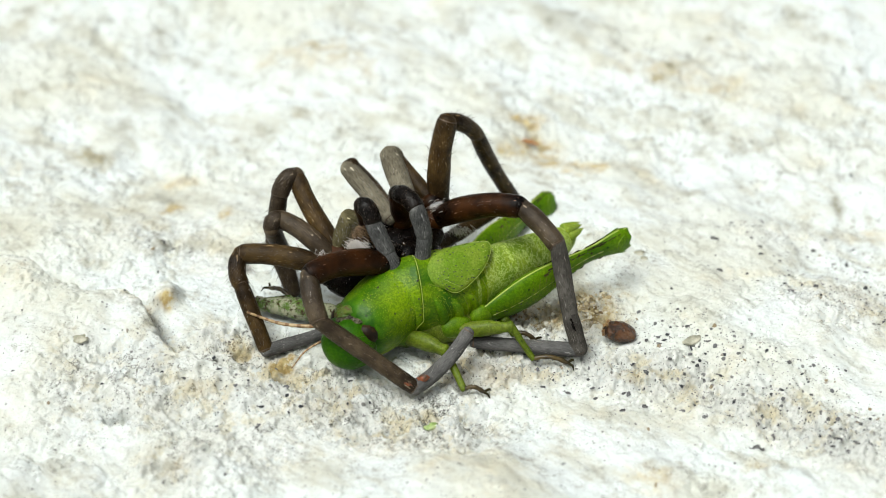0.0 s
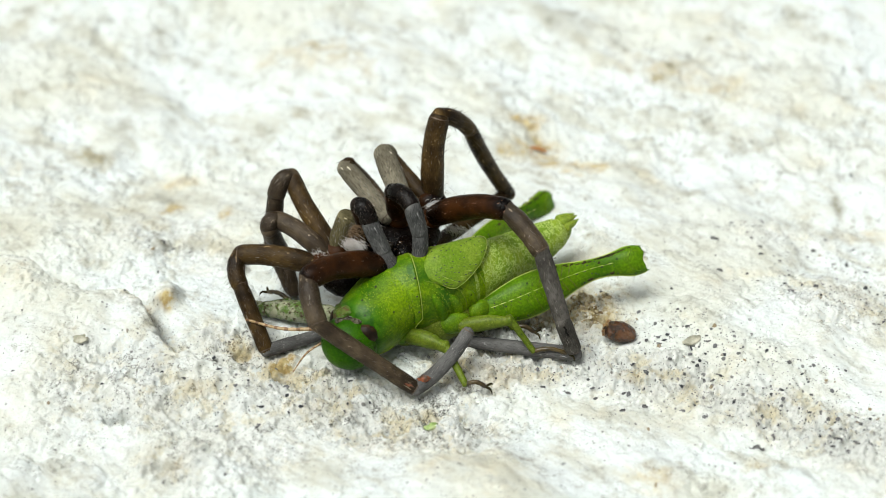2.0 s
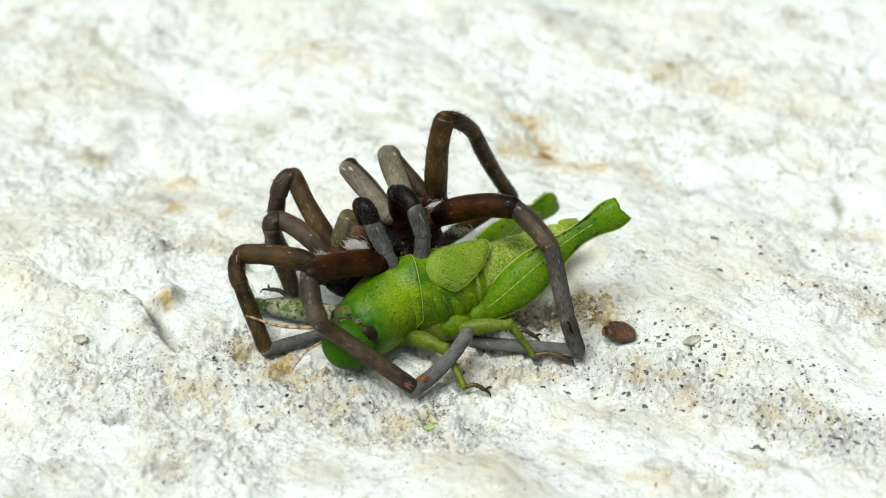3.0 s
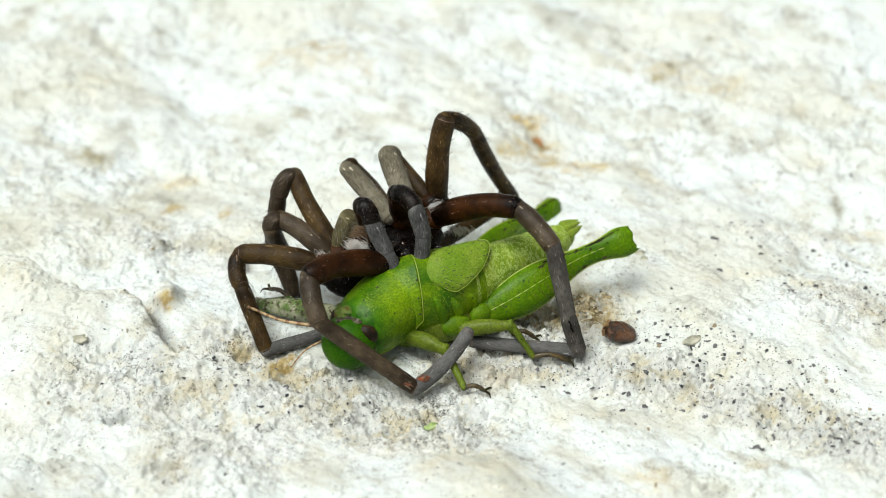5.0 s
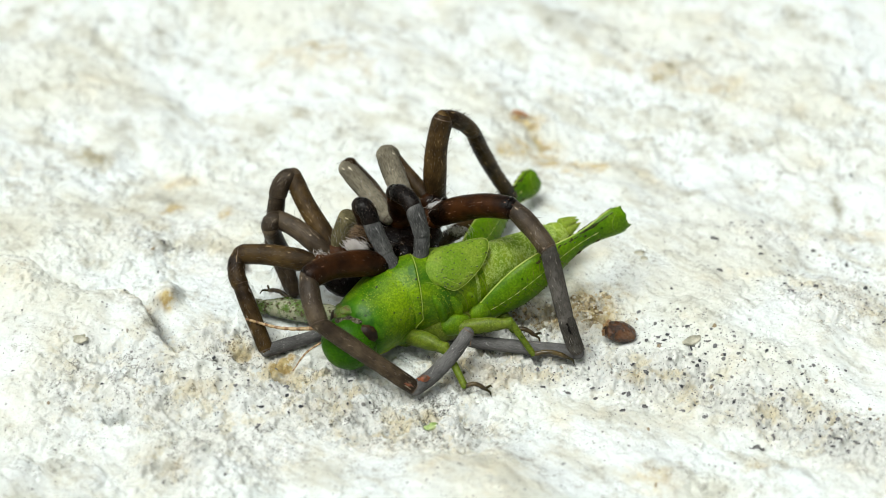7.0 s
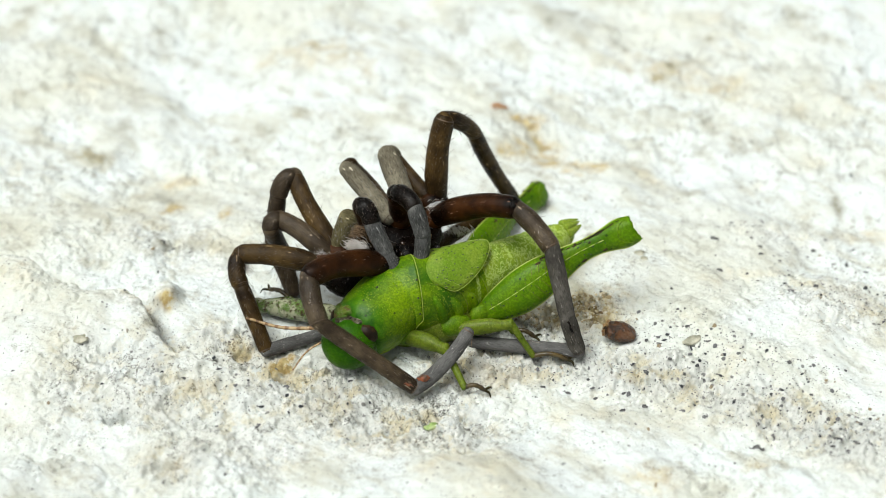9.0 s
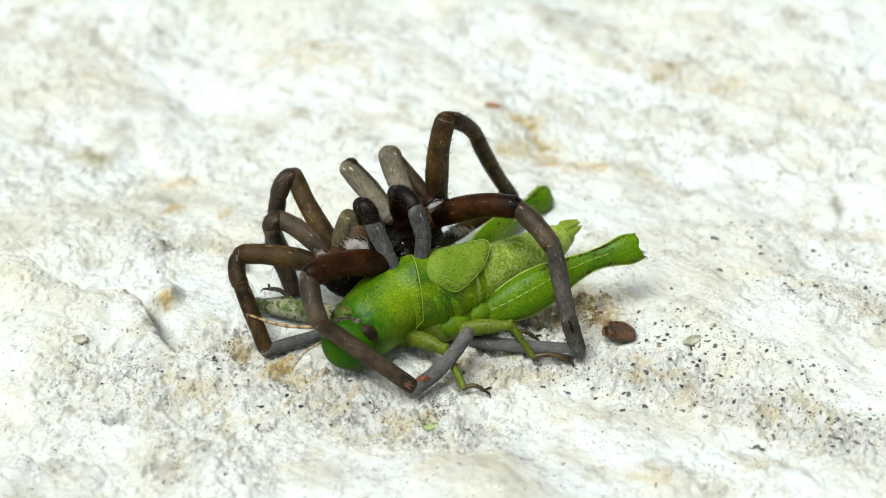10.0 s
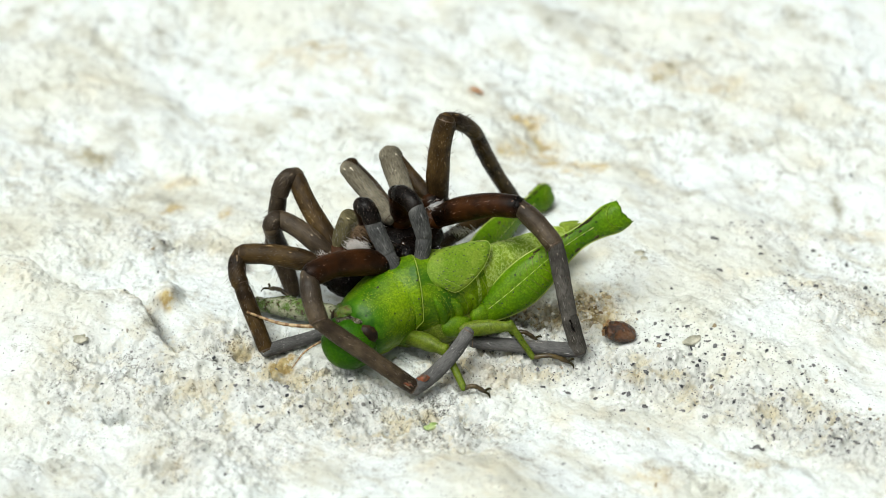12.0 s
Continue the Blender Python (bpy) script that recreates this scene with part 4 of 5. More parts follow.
def hull(shape, u0, u1, lift, rings=24, sides=36, w0=0, w1=360, slot=0, edge=None):
    """A stretch of the hull; lift(v, w) raises it, edge(w) shifts its hind margin."""
    full = w1 - w0 >= 360
    verts, faces = [], []
    n = sides if full else sides + 1
    for i in range(rings + 1):
        v = i / rings
        for j in range(n):
            w = w0 + (w1 - w0) * j / sides
            end = u1 + (edge(w) if edge else 0)
            verts.append(skin(u0 + (end - u0) * v, w, lift(v, w)))
    for i in range(rings):
        for j in range(sides):
            k = (j + 1) % n
            faces.append((i * n + j, (i + 1) * n + j, (i + 1) * n + k, i * n + k))
    if full:
        faces += [tuple(range(n)), tuple(range(rings * n, rings * n + n))[::-1]]
    return shape.add(verts, faces, slot)


def rim(shape, u0, w0, u1, w1, radius, lift=0.1, n=14, slot=0, bend=0.0):
    line = [skin(u0 + (u1 - u0) * t + bend * math.sin(math.pi * t), w0 + (w1 - w0) * t, lift) for t in np.linspace(0, 1, n)]
    return tube(shape, line, [radius] * n, 6, n * 2, slot=slot)


PAD = [(0.315, 66), (0.385, 95), (0.48, 111), (0.54, 109), (0.574, 96), (0.562, 75), (0.515, 54), (0.475, 42), (0.435, 33), (0.405, 31), (0.37, 42), (0.33, 56)]
PAD_ROOT = (0.43, 70)


def pad_place(k, q, flip, lift):
    """A point of the wing pad: k 0 to 1 round its outline, q 0 to 1 from its middle to the rim."""
    u, w = np.array([np.interp(k * 48, np.arange(49), PAD_LINE[:, i]) for i in (0, 1)])
    u, w = PAD_ROOT[0] + (u - PAD_ROOT[0]) * q, PAD_ROOT[1] + (w - PAD_ROOT[1]) * q
    return skin(u, 180 - w if flip else w, lift + 0.35 * (u - 0.3) / 0.28 - 0.75 * max(0.0, 1 - (u - 0.31) / 0.085))


PAD_LINE = spline(PAD + [PAD[0]], 49)


def leaf_plate(shape, flip, lift):
    """A thin rounded plate that follows the hull: the pad of a wing. Returns its rim."""
    rings, sides = 9, 48
    verts, faces = [], []
    for layer in (0.0, 0.26):
        for i in range(rings + 1):
            q = i / rings
            verts += [pad_place(j / sides, q, flip, lift + layer * (1 - 0.6 * q ** 6)) for j in range(sides)]
    per = (rings + 1) * sides
    for i in range(rings):
        for j in range(sides):
            k = (j + 1) % sides
            faces.append((per + i * sides + j, per + i * sides + k, per + (i + 1) * sides + k, per + (i + 1) * sides + j))
            faces.append((i * sides + j, (i + 1) * sides + j, (i + 1) * sides + k, i * sides + k))
    for j in range(sides):
        k = (j + 1) % sides
        faces.append((rings * sides + j, per + rings * sides + j, per + rings * sides + k, rings * sides + k))
    shape.add(verts, faces)
    return [pad_place(j / sides, 1.0, flip, lift + 0.12) for j in range(9, 40)]


def build_hind_leg(prey, seed):
    """The big jumping leg, broken off at the knee: local x runs from hip to knee, local z across its broad side."""
    L = HIND_LENGTH
    stations = [(0, 0.95), (0.06, 1.35), (0.16, 2.0), (0.28, 2.45), (0.4, 2.38), (0.52, 1.9), (0.64, 1.35), (0.73, 1.15), (0.81, 1.28), (0.88, 1.6), (0.94, 1.8), (1.0, 1.52)]
    rows = spline(stations, 48)
    s = Shape()
    verts, faces, sides = [], [], 24
    rng = np.random.default_rng(seed + 40)
    ragged = [rng.uniform(-0.22, 0.22) for _ in range(sides)]
    # the last rings turn inwards: the knee is an open, torn cup
    for u, r, inner in [(u, r, 1.0) for u, r in rows] + [(0.985, 1.45, 0.86), (0.95, 1.35, 0.6), (0.9, 1.1, 0.3)]:
        for j in range(sides):
            w = 2 * math.pi * j / sides
            c, q = math.cos(w), math.sin(w)
            keel = abs(q) ** 0.85 * (1 if q > 0 else -1)
            slim = 0.5 if u < 0.8 else 0.5 + 0.08 * min(1, (u - 0.8) / 0.1)
            y = slim * r * c * (1 - 0.25 * abs(q) ** 4) * inner
            lip = 0 if u < 0.9 else (u - 0.9) / 0.1 * (0.35 * abs(keel) ** 1.5 - 0.25 + 0.9 * ragged[j])
            verts.append((u * L + lip, y, keel * r * (inner * 0.5 + 0.5 if inner < 1 else 1) + 0.35 * math.sin(math.pi * u) - 0.25 * math.sin(2.2 * math.pi * u)))
    for i in range(len(rows) + 2):
        for j in range(sides):
            k = (j + 1) % sides
            faces.append((i * sides + j, i * sides + k, (i + 1) * sides + k, (i + 1) * sides + j))
    faces += [tuple(range(sides))[::-1], tuple(range((len(rows) + 2) * sides, (len(rows) + 3) * sides))]
    s.add(verts, faces)
    leg = part("hind_leg", s, FEMUR_GREEN, prey, "leaf-green swollen hind thigh with a torn knee")
    mid = lambda u: 0.35 * math.sin(math.pi * u) - 0.25 * math.sin(2.2 * math.pi * u)
    wide = lambda u: float(np.interp(u, rows[:, 0], rows[:, 1]))
    for sign, r in ((-1, 0.13), (1, 0.1)):
        s = Shape()
        tube(s, [(u * L, 0, mid(u) + sign * wide(u) * 0.99) for u in np.linspace(0.04, 0.99, 14)], [r] * 14, 6, 40)
        part("keel", s, KEEL, leg, "pale yellow-green keel")
    for y in (-1, 1):
        s = Shape()
        for k in range(17):  # the ridge is broken into pale dashes
            us = [0.08 + 0.05 * k + 0.042 * q for q in (0, 0.33, 0.66, 1)]
            tube(s, [(u * L, y * wide(u) * 0.485, mid(u) + wide(u) * 0.12) for u in us], (0.03, 0.06, 0.055, 0.025), 6, 10)
        part("mid_ridge", s, KEEL, leg, "pale broken ridge along the thigh")
        s = Shape()
        for k in range(11):
            u = 0.1 + 0.045 * k
            for z0, z1 in ((0.2, 0.75), (-0.05, -0.8)):
                r = wide(u)
                tube(s, [((u + 0.03 * q) * L, y * r * 0.485 * math.sqrt(max(0.05, 1 - (z0 + (z1 - z0) * q) ** 2)), mid(u) + r * (z0 + (z1 - z0) * q)) for q in (0, 0.5, 1)], (0.06, 0.07, 0.05), 5, 6)
        part("chevron_relief", s, LEG_GREEN, leg)
    rng = np.random.default_rng(seed)
    s = Shape()
    spots_at = [(rng.uniform(0.08, 0.95), rng.uniform(-0.8, 0.8)) for _ in range(26)] + [(0.1 + 0.05 * k, 0.02 + rng.uniform(-0.05, 0.05)) for k in range(17)] + [(rng.uniform(0.1, 0.95), -0.86) for _ in range(12)]
    for u, z in spots_at:
        r, q = wide(u), rng.uniform(0.05, 0.11)
        for y in (-1, 1):
            blob(s, (u * L, y * r * 0.49 * math.sqrt(1 - z * z * 0.9), mid(u) + r * z), (q * 1.3, 0.05, q), 0.1, 0, 5, 7)
    tagged(part("speckling", s, SPOT, leg), kind="stuff")
    s = Shape()
    for k in range(26):  # brown stains gather along the upper keel
        u = 0.45 + 0.5 * rng.uniform() ** 0.8
        z, r = rng.uniform(0.72, 0.98), wide(u)
        for y in (-1, 1):
            blob(s, (u * L, y * r * 0.40 * math.sqrt(1 - z * z * 0.8), mid(u) + r * z), (rng.uniform(0.15, 0.5), 0.06, rng.uniform(0.06, 0.15)), 0.2, k, 5, 9)
    for u, z, a, b in ((0.74, 0.45, 0.4, 0.22), (0.44, 0.7, 0.4, 0.22), (0.80, -0.75, 0.35, 0.16), (0.67, -0.8, 0.4, 0.16)):
        r = wide(u)
        for y in (-1, 1):
            blob(s, (u * L, y * r * 0.40 * math.sqrt(1 - z * z * 0.7), mid(u) + r * z), (a, 0.11, b), 0.25, 3, 7, 11)
    part("dark_band", s, SMUDGE, leg, "dark brown smudged band")
    s = Shape()
    for y in (-1, 1):  # a raised crescent on either side of the knee
        tube(s, [(L * (0.985 - 0.085 * math.cos(w)), y * (0.62 + 0.36 * math.cos(w)), mid(0.95) + 1.5 * math.sin(w)) for w in np.linspace(-1.3, 1.3, 9)], (0.03, 0.06, 0.08, 0.09, 0.09, 0.09, 0.08, 0.06, 0.03), 8, 24)
        tube(s, [((0.82 + 0.14 * q) * L, y * (0.62 + 0.2 * q), mid(0.9) + 0.35 - 0.5 * q) for q in (0, 0.5, 1)], (0.05, 0.12, 0.05), 6, 12)
    part("knee", s, HIP_GREEN, leg, "pale green crescent ridges of the knee")
    return leg


HIND_LENGTH = 20.8
HIP_NEAR, HIP_FAR = np.array((4.0, -16.4, 2.8)), np.array((1.6, -8.2, 2.8))


def thin_leg(prey, points, name, seed, stout=0.88, skin_mat=LEG_GREEN):
    """A slender walking leg: femur, shin, and a jointed foot with two claws."""
    p = [np.array(q) - PREY_BASE for q in points]
    s = Shape()
    tube(s, [p[0], p[0] * 0.5 + p[1] * 0.5 + (0, 0, 0.15), p[0] * 0.15 + p[1] * 0.85, p[1]], (1.0 * stout, 1.05 * stout, 0.72 * stout, 0.78 * stout), 14, 22, flat=1.12, side=(0, 0.3, 1), rough=0.06, seed=seed)
    leg = part(name, s, skin_mat, prey)
    s = Shape()
    for off in ((0, -0.45, 0.72), (0, -0.75, -0.45)):
        o = np.array(off) * stout
        tube(s, [p[0] * (1 - q) + p[1] * q + (0, 0, 0.6 * q * (1 - q)) + o * (0.95 - 0.33 * q) for q in np.linspace(0.08, 0.97, 6)], [0.06] * 6, 6, 16)
    part("keel", s, KEEL, leg, "pale ridge along the thigh")
    s = Shape()
    tube(s, [p[1], p[1] * 0.5 + p[2] * 0.5, p[2]], (0.6 * stout, 0.5 * stout, 0.46 * stout), 10, 12, rough=0.03, seed=seed)
    rng = np.random.default_rng(seed)
    for k in range(14):
        q = p[1] + (p[2] - p[1]) * rng.uniform(0.1, 0.95)
        spike(s, q, q + rng.normal(0, 0.5, 3), 0.03, 1)
    part("shin", s, [skin_mat, FOOT_BROWN], leg, "olive-green spiny shin")
    s = Shape()
    d = p[3] - p[2]
    for k in range(4):
        a, b = p[2] + d * (k / 4), p[2] + d * ((k + 0.86) / 4)
        a, b = [q + np.array((0, 0, 0.6 * math.sin(math.pi * v / 4))) for q, v in ((a, k), (p[2] + d * ((k + 1) / 4), k + 1))]
        tube(s, [a, (a + b) / 2, b], (0.25, 0.29, 0.22), 8, 7)
    part("foot", s, FOOT_BROWN, leg, "amber-brown jointed foot")
    for sgn in (-1, 1):
        s = Shape()
        o = np.cross(d / np.linalg.norm(d), (0, 0, 1)) * sgn
        e = d / np.linalg.norm(d)
        tube(s, [p[3], p[3] + e * 0.6 + o * 0.5 + (0, 0, 0.1), p[3] + e * 0.8 + o * 0.8 + (0, 0, -0.35)], (0.17, 0.13, 0.04), 6, 8)
        part("claw", s, SMUDGE, leg, "dark curved claw")
    return leg


def build_grasshopper():
    prey = tagged(new("grasshopper"), "bright green short-winged grasshopper held by a spider, kicking", "grasshopper")
    prey.location = mm(PREY_BASE)
    # abdomen with its rings
    s = Shape()
    hull(s, 0.46, 0.985, lambda v, w: -0.25 + 0.16 * (1 - ((v * 9) % 1) ** 3) - (0.16 if v > 0.98 else 0), 81, 36)
    part("abdomen", s, ABDOMEN, prey, "mottled yellow-green ringed abdomen")
    for k, w in enumerate((40, 75, 110)):
        s = Shape()
        a = skin(0.93, w, -0.25)
        b = skin(1.0, w, -0.1) + np.array((0.75, 0.55, 0.15 * k))
        tube(s, [a, (a + b) / 2, b], (0.6, 0.42, 0.05), 10, 10)
        part("tail_valve", s, PAD_GREEN, prey, "pale pointed tail valve")
    # thorax
    s = Shape()
    hull(s, 0.285, 0.545, lambda v, w: 0.08 - 0.3 * v ** 3 + 0.06 * math.sin(v * 22) * (0.5 + 0.5 * math.cos(math.radians(w))), 30, 36)
    part("thorax", s, GREEN, prey, "bright green thorax side plates")
    for u0, w0, u1, w1, bend in ((0.325, 52, 0.43, 24, 0.012), (0.43, 24, 0.440, -40, 0.012), (0.368, 30, 0.395, -32, 0.01), (0.50, 40, 0.50, -30, 0.015), (0.345, 26, 0.385, -4, 0.006)):
        s = Shape()
        rim(s, u0, w0, u1, w1, 0.05, 0.07, 12, bend=bend)
        part("suture", s, PAD_GREEN, prey, "pale seam between thorax plates")
    s = Shape()
    tube(s, [np.array(p) - PREY_BASE for p in ((-6.5, -18.2, 2.3), (-3.0, -17.6, 2.1), (1.0, -16.4, 2.1), (7.5, -12.4, 2.4))], (1.7, 2.1, 2.1, 1.4), 18, 24, rough=0.03, seed=4)
    part("belly", s, LEG_GREEN, prey, "dull green belly pressed to the concrete")
    # hip joints and the fluted plates above them
    for c, size, turn in (((-4.3, -19.3, 2.7), (1.7, 1.1, 1.3), 0.2), ((1.4, -18.0, 2.9), (1.9, 1.1, 1.4), 0.35), ((4.3, -16.2, 3.0), (1.5, 1.1, 1.5), 0.5)):
        s = Shape()
        blob(s, np.array(c) - PREY_BASE, size, 0.03, 11, 14, 20, turn=Matrix.Rotation(turn, 3, "Z"))
        part("coxa", s, HIP_GREEN, prey, "olive-green hip joint")
    for u0, w0, u1, w1, thick in ((0.335, 34, 0.372, -32, 0.62), (0.395, 24, 0.418, -34, 0.66), (0.447, 24, 0.472, -28, 0.5)):
        s = Shape()
        line = [skin(u0 + (u1 - u0) * t + 0.012 * math.sin(math.pi * t), w0 + (w1 - w0) * t, -0.24) for t in np.linspace(0, 1, 9)]
        tube(s, line, [thick * q for q in (0.35, 0.75, 0.95, 1, 1, 1, 0.95, 0.75, 0.4)], 10, 26, rough=0.02, seed=9)
        part("pleural_fold", s, FOLD_GREEN, prey, "swollen green fold of the thorax side")
    # saddle-shaped pronotum
    edge = lambda w: -0.13 * min(1.0, 2.0 * max(0, -math.sin(math.radians(w)))) ** 1.5
    s = Shape()
    dip = lambda v, w: 0.7 * max(0.0, math.sin(math.radians(w))) ** 3 * (1 - min(1.0, v) ** 4)
    hull(s, 0.0, 0.302, lambda v, w: 0.28 - dip(v, w) - 0.5 * max(0.0, 1 - v / 0.3) ** 1.5 + 0.09 * math.sin(v * 9.5) ** 3 * 0.5, 42, 44, edge=edge)
    saddle = part("pronotum", s, GREEN, prey, "bright green saddle-shaped pronotum with a pale rim")
    # mask of the painted shading: full near the head, fading backwards
    fore = [1 - float(step(np.array(i / 42 + 0.05 * math.sin(0.14 * j * 6.28)), 0.16, 0.46)) for i in range(43) for j in range(44)]
    saddle.data.attributes.new("front", "FLOAT", "POINT").data.foreach_set("value", fore)
    s = Shape()
    line = [skin(0.303 + edge(w), w, 0.30) for w in np.linspace(-45, 110, 22)]
    tube(s, line, [0.05] * 22, 6, 50)
    rim(s, 0.172, -46, 0.03, -34, 0.055, 0.27, 16, bend=0.004)
    part("pronotum_rim", s, KEEL, prey, "pale yellow rim")
    s = Shape()
    rng = np.random.default_rng(8)
    for u, w, r in ((0.294, 58, 0.14), (0.289, 33, 0.11), (0.293, 11, 0.1), (0.16, 86, 0.13), (0.105, 86, 0.1), (0.2, -5, 0.07)):
        blob(s, skin(u, w, 0.3 - dip((u - 0.085) / 0.217, w)), (r, r, r), 0.1, 2, 5, 8)
    for k in range(24):
        u, w = rng.uniform(0.12, 0.29), rng.uniform(0, 88)
        blob(s, skin(u, w, 0.3 - dip((u - 0.085) / 0.217, w)), [rng.uniform(0.04, 0.08)] * 3, 0, 0, 4, 6)
    tagged(part("speckling", s, SPOT, prey), kind="stuff")
    # wing pads
    for flip in (True, False):
        s = Shape()
        base_lift = 0.1 if flip else 0.3
        line = leaf_plate(s, flip, base_lift)
        pad = part("wing_pad", s, PAD_GREEN, prey, "rounded yellow-green wing pad with rows of black dots")
        s = Shape()
        tube(s, line, [0.036] * len(line), 6, 98)
        part("pad_rim", s, KEEL, pad)
        s = Shape()
        root = np.array((0.345, 64.0))
        for row in range(10):
            end = np.array([np.interp(8 + 30 * row / 9, np.arange(49), PAD_LINE[:, i]) for i in (0, 1)])
            for k in range(9):
                if rng.uniform() < 0.74:
                    u, w = root + (end - root) * (0.28 + 0.66 * (k / 8) ** 0.8 + rng.normal(0, 0.02))
                    w += rng.normal(0, 0.8)
                    r = rng.uniform(0.045, 0.085)
                    blob(s, skin(u, 180 - w if flip else w, base_lift + 0.25 + 0.35 * (u - 0.3) / 0.28), (r * 1.5, r, r * 0.7), 0.1, k, 5, 7)
        tagged(part("speckling", s, SPOT, pad), kind="stuff")
        s = Shape()
        for row in range(7):
            end = np.array([np.interp(17 + 15 * row / 6, np.arange(49), PAD_LINE[:, i]) for i in (0, 1)])
            pts = [root + (end - root) * q for q in np.linspace(0.42, 0.9, 8)]
            tube(s, [skin(u, 180 - w if flip else w, base_lift + 0.215 + 0.35 * (u - 0.3) / 0.28) for u, w in pts], [0.022] * 8, 5, 14)
        part("venation", s, KEEL, pad, "fine pale veins")
    # head, bowed down
    s = Shape()
    at = lambda p: np.array(p) - PREY_BASE
    blob(s, at((-10.5, -21.9, 3.9)), (3.25, 3.3, 3.15), 0.004, 3, 20, 32)
    head = part("head", s, HEAD_GREEN, prey, "smooth green head bowed to the concrete")
    hump = lambda w: 0.62 * max(0.0, math.sin(math.radians(w))) ** 3
    for u, w, size in ((0.026, 24, (1.3, 0.95, 1.35)), (0.01, 165, (0.9, 1.1, 1.3))):
        s = Shape()
        blob(s, skin(u, w, -0.55), size, 0.05, 3, 14, 18)
        part("eye", s, EYE_BROWN, head, "dark red-brown oval eye")
    s = Shape()
    for k in range(22):
        u, w = rng.uniform(-0.015, 0.04), rng.uniform(38, 84)
        q = rng.uniform(0.3, 0.65)
        blob(s, skin(u, w, -0.2 - hump(w)) + (rng.normal(-0.3, 0.3), 0, 0), (q * 1.4, q, q * 0.4), 0.05, 60 + k, 10, 14)
    part("bite_fluid", s, FLUID, head, "glistening grey-brown fluid on the bitten head")
    s = Shape()
    for k in range(12):
        u, w = rng.uniform(0.0, 0.06), rng.uniform(95, 145)
        q = rng.uniform(0.4, 0.9)
        blob(s, skin(u, w, -0.25 - hump(w)), (q * 1.3, q, q * 0.5), 0.12, 90 + k, 8, 12, turn=Matrix.Rotation(rng.uniform(0, 3), 3, "Z"))
    part("wound", s, WOUND, head, "brown and green chewed wound on the neck")
    # antennae of light and dark rings
    for base, mid, tip in (((-12.2, -19.8, 4.2), (-18.0, -19.0, 4.0), (-22.3, -18.0, 5.0)), ((-12.6, -20.2, 3.2), (-15.5, -21.0, 1.8), (-17.2, -23.0, 0.75))):
        line = spline([base, mid, tip], 25)
        s = Shape()
        thick = 0.25 if tip[2] > 2 else 0.17
        tube(s, line - np.array(base), [(thick - 0.004 * k) * (0.86 if k % 2 else 1.06) for k in range(25)], 8, 97)
        s.m = [1 if (f // 8 // 4) % 3 == 0 else 0 for f in range(len(s.m))]
        ob = part("antenna", s, [TAN, DARK_TAN], head, "tan and dark brown ringed antenna")
        ob.location = mm(at(base))
        ANTENNAE.append(ob)
    # walking legs
    thin_leg(prey, [(-4.0, -19.5, 2.6), (0.3, -22.2, 2.9), (2.4, -26.2, 0.7), (4.6, -26.4, 0.5)], "fore_leg", 5)
    thin_leg(prey, [(2.2, -18.6, 2.8), (7.8, -19.2, 4.0), (10.3, -21.0, 0.8), (14.2, -21.3, 0.5)], "middle_leg", 6, 0.78)
    thin_leg(prey, [(6.0, -13.0, 2.0), (7.2, -15.5, 1.6), (8.2, -16.9, 0.9), (10.6, -17.3, 0.5)], "middle_leg", 7)
    thin_leg(prey, [(-12.6, -15.6, 2.4), (-21.9, -12.6, 1.5), (-17.9, -11.6, 1.5), (-20.6, -9.7, 1.5)], "fore_leg", 9, 1.1, WITHERED)
    return prey


ANTENNAE = []
prey = build_grasshopper()
hind_near, hind_far = build_hind_leg(prey, 3), build_hind_leg(prey, 4)


# ---- tiny orange insect that crawls in the distance ----
def build_crawler():
    bug = tagged(new("tiny_insect"), "tiny rust-orange crawling insect on the concrete", "insect")
    s = Shape()
    blob(s, (0.75, 0, 0.5), (0.35, 0.2, 0.2), 0.02, 1)
    part("head", s, RUST, bug)
    s = Shape()
    blob(s, (0.3, 0, 0.55), (0.42, 0.2, 0.22), 0.02, 2)
    part("thorax", s, RUST, bug)
    s = Shape()
    blob(s, (-0.75, 0, 0.55), (1.2, 0.27, 0.26), 0.02, 3)
    part("abdomen", s, RUST, bug, "rounded rust-orange abdomen")
    for x in (0.5, 0.25, 0.0):
        for y in (-1, 1):
            s = Shape()
            tube(s, [(x, y * 0.25, 0.5), (x + (x - 0.25) * 1.2, y * 0.75, 0.6), (x + (x - 0.25) * 2, y * 1.15, 0.02)], (0.07, 0.06, 0.03), 6, 8)
            part("leg", s, RUST, bug)
    for ob in bug.children:
        for v in ob.data.vertices:
            v.co *= 0.85
    return bug


bug = build_crawler()


# ---- stones and litter ----
def stone(name, label, category, x, y, size, mat, seed, turn=0, sink=0.42, rough=0.2, group="", rings=8):
    s = Shape()
    blob(s, (0, 0, 0), size, rough, seed, rings, rings * 3 // 2)
    ob = part(name, s, mat)
    ob.matrix_basis = pose(x * MM, y * MM, (ground_at(x, y) + size[2] * (1 - 2 * sink)) * MM, 0, 0, turn)
    return tagged(ob, label, category, group)


pellet = stone("seed_pellet", "glossy red-brown wrinkled oval pellet lying on the concrete", "pellet", 20.4, -17.4, (2.0, 1.35, 1.2), PELLET, 3, -22, 0.05, 0.035, rings=16)
s = Shape()
rng = np.random.default_rng(12)
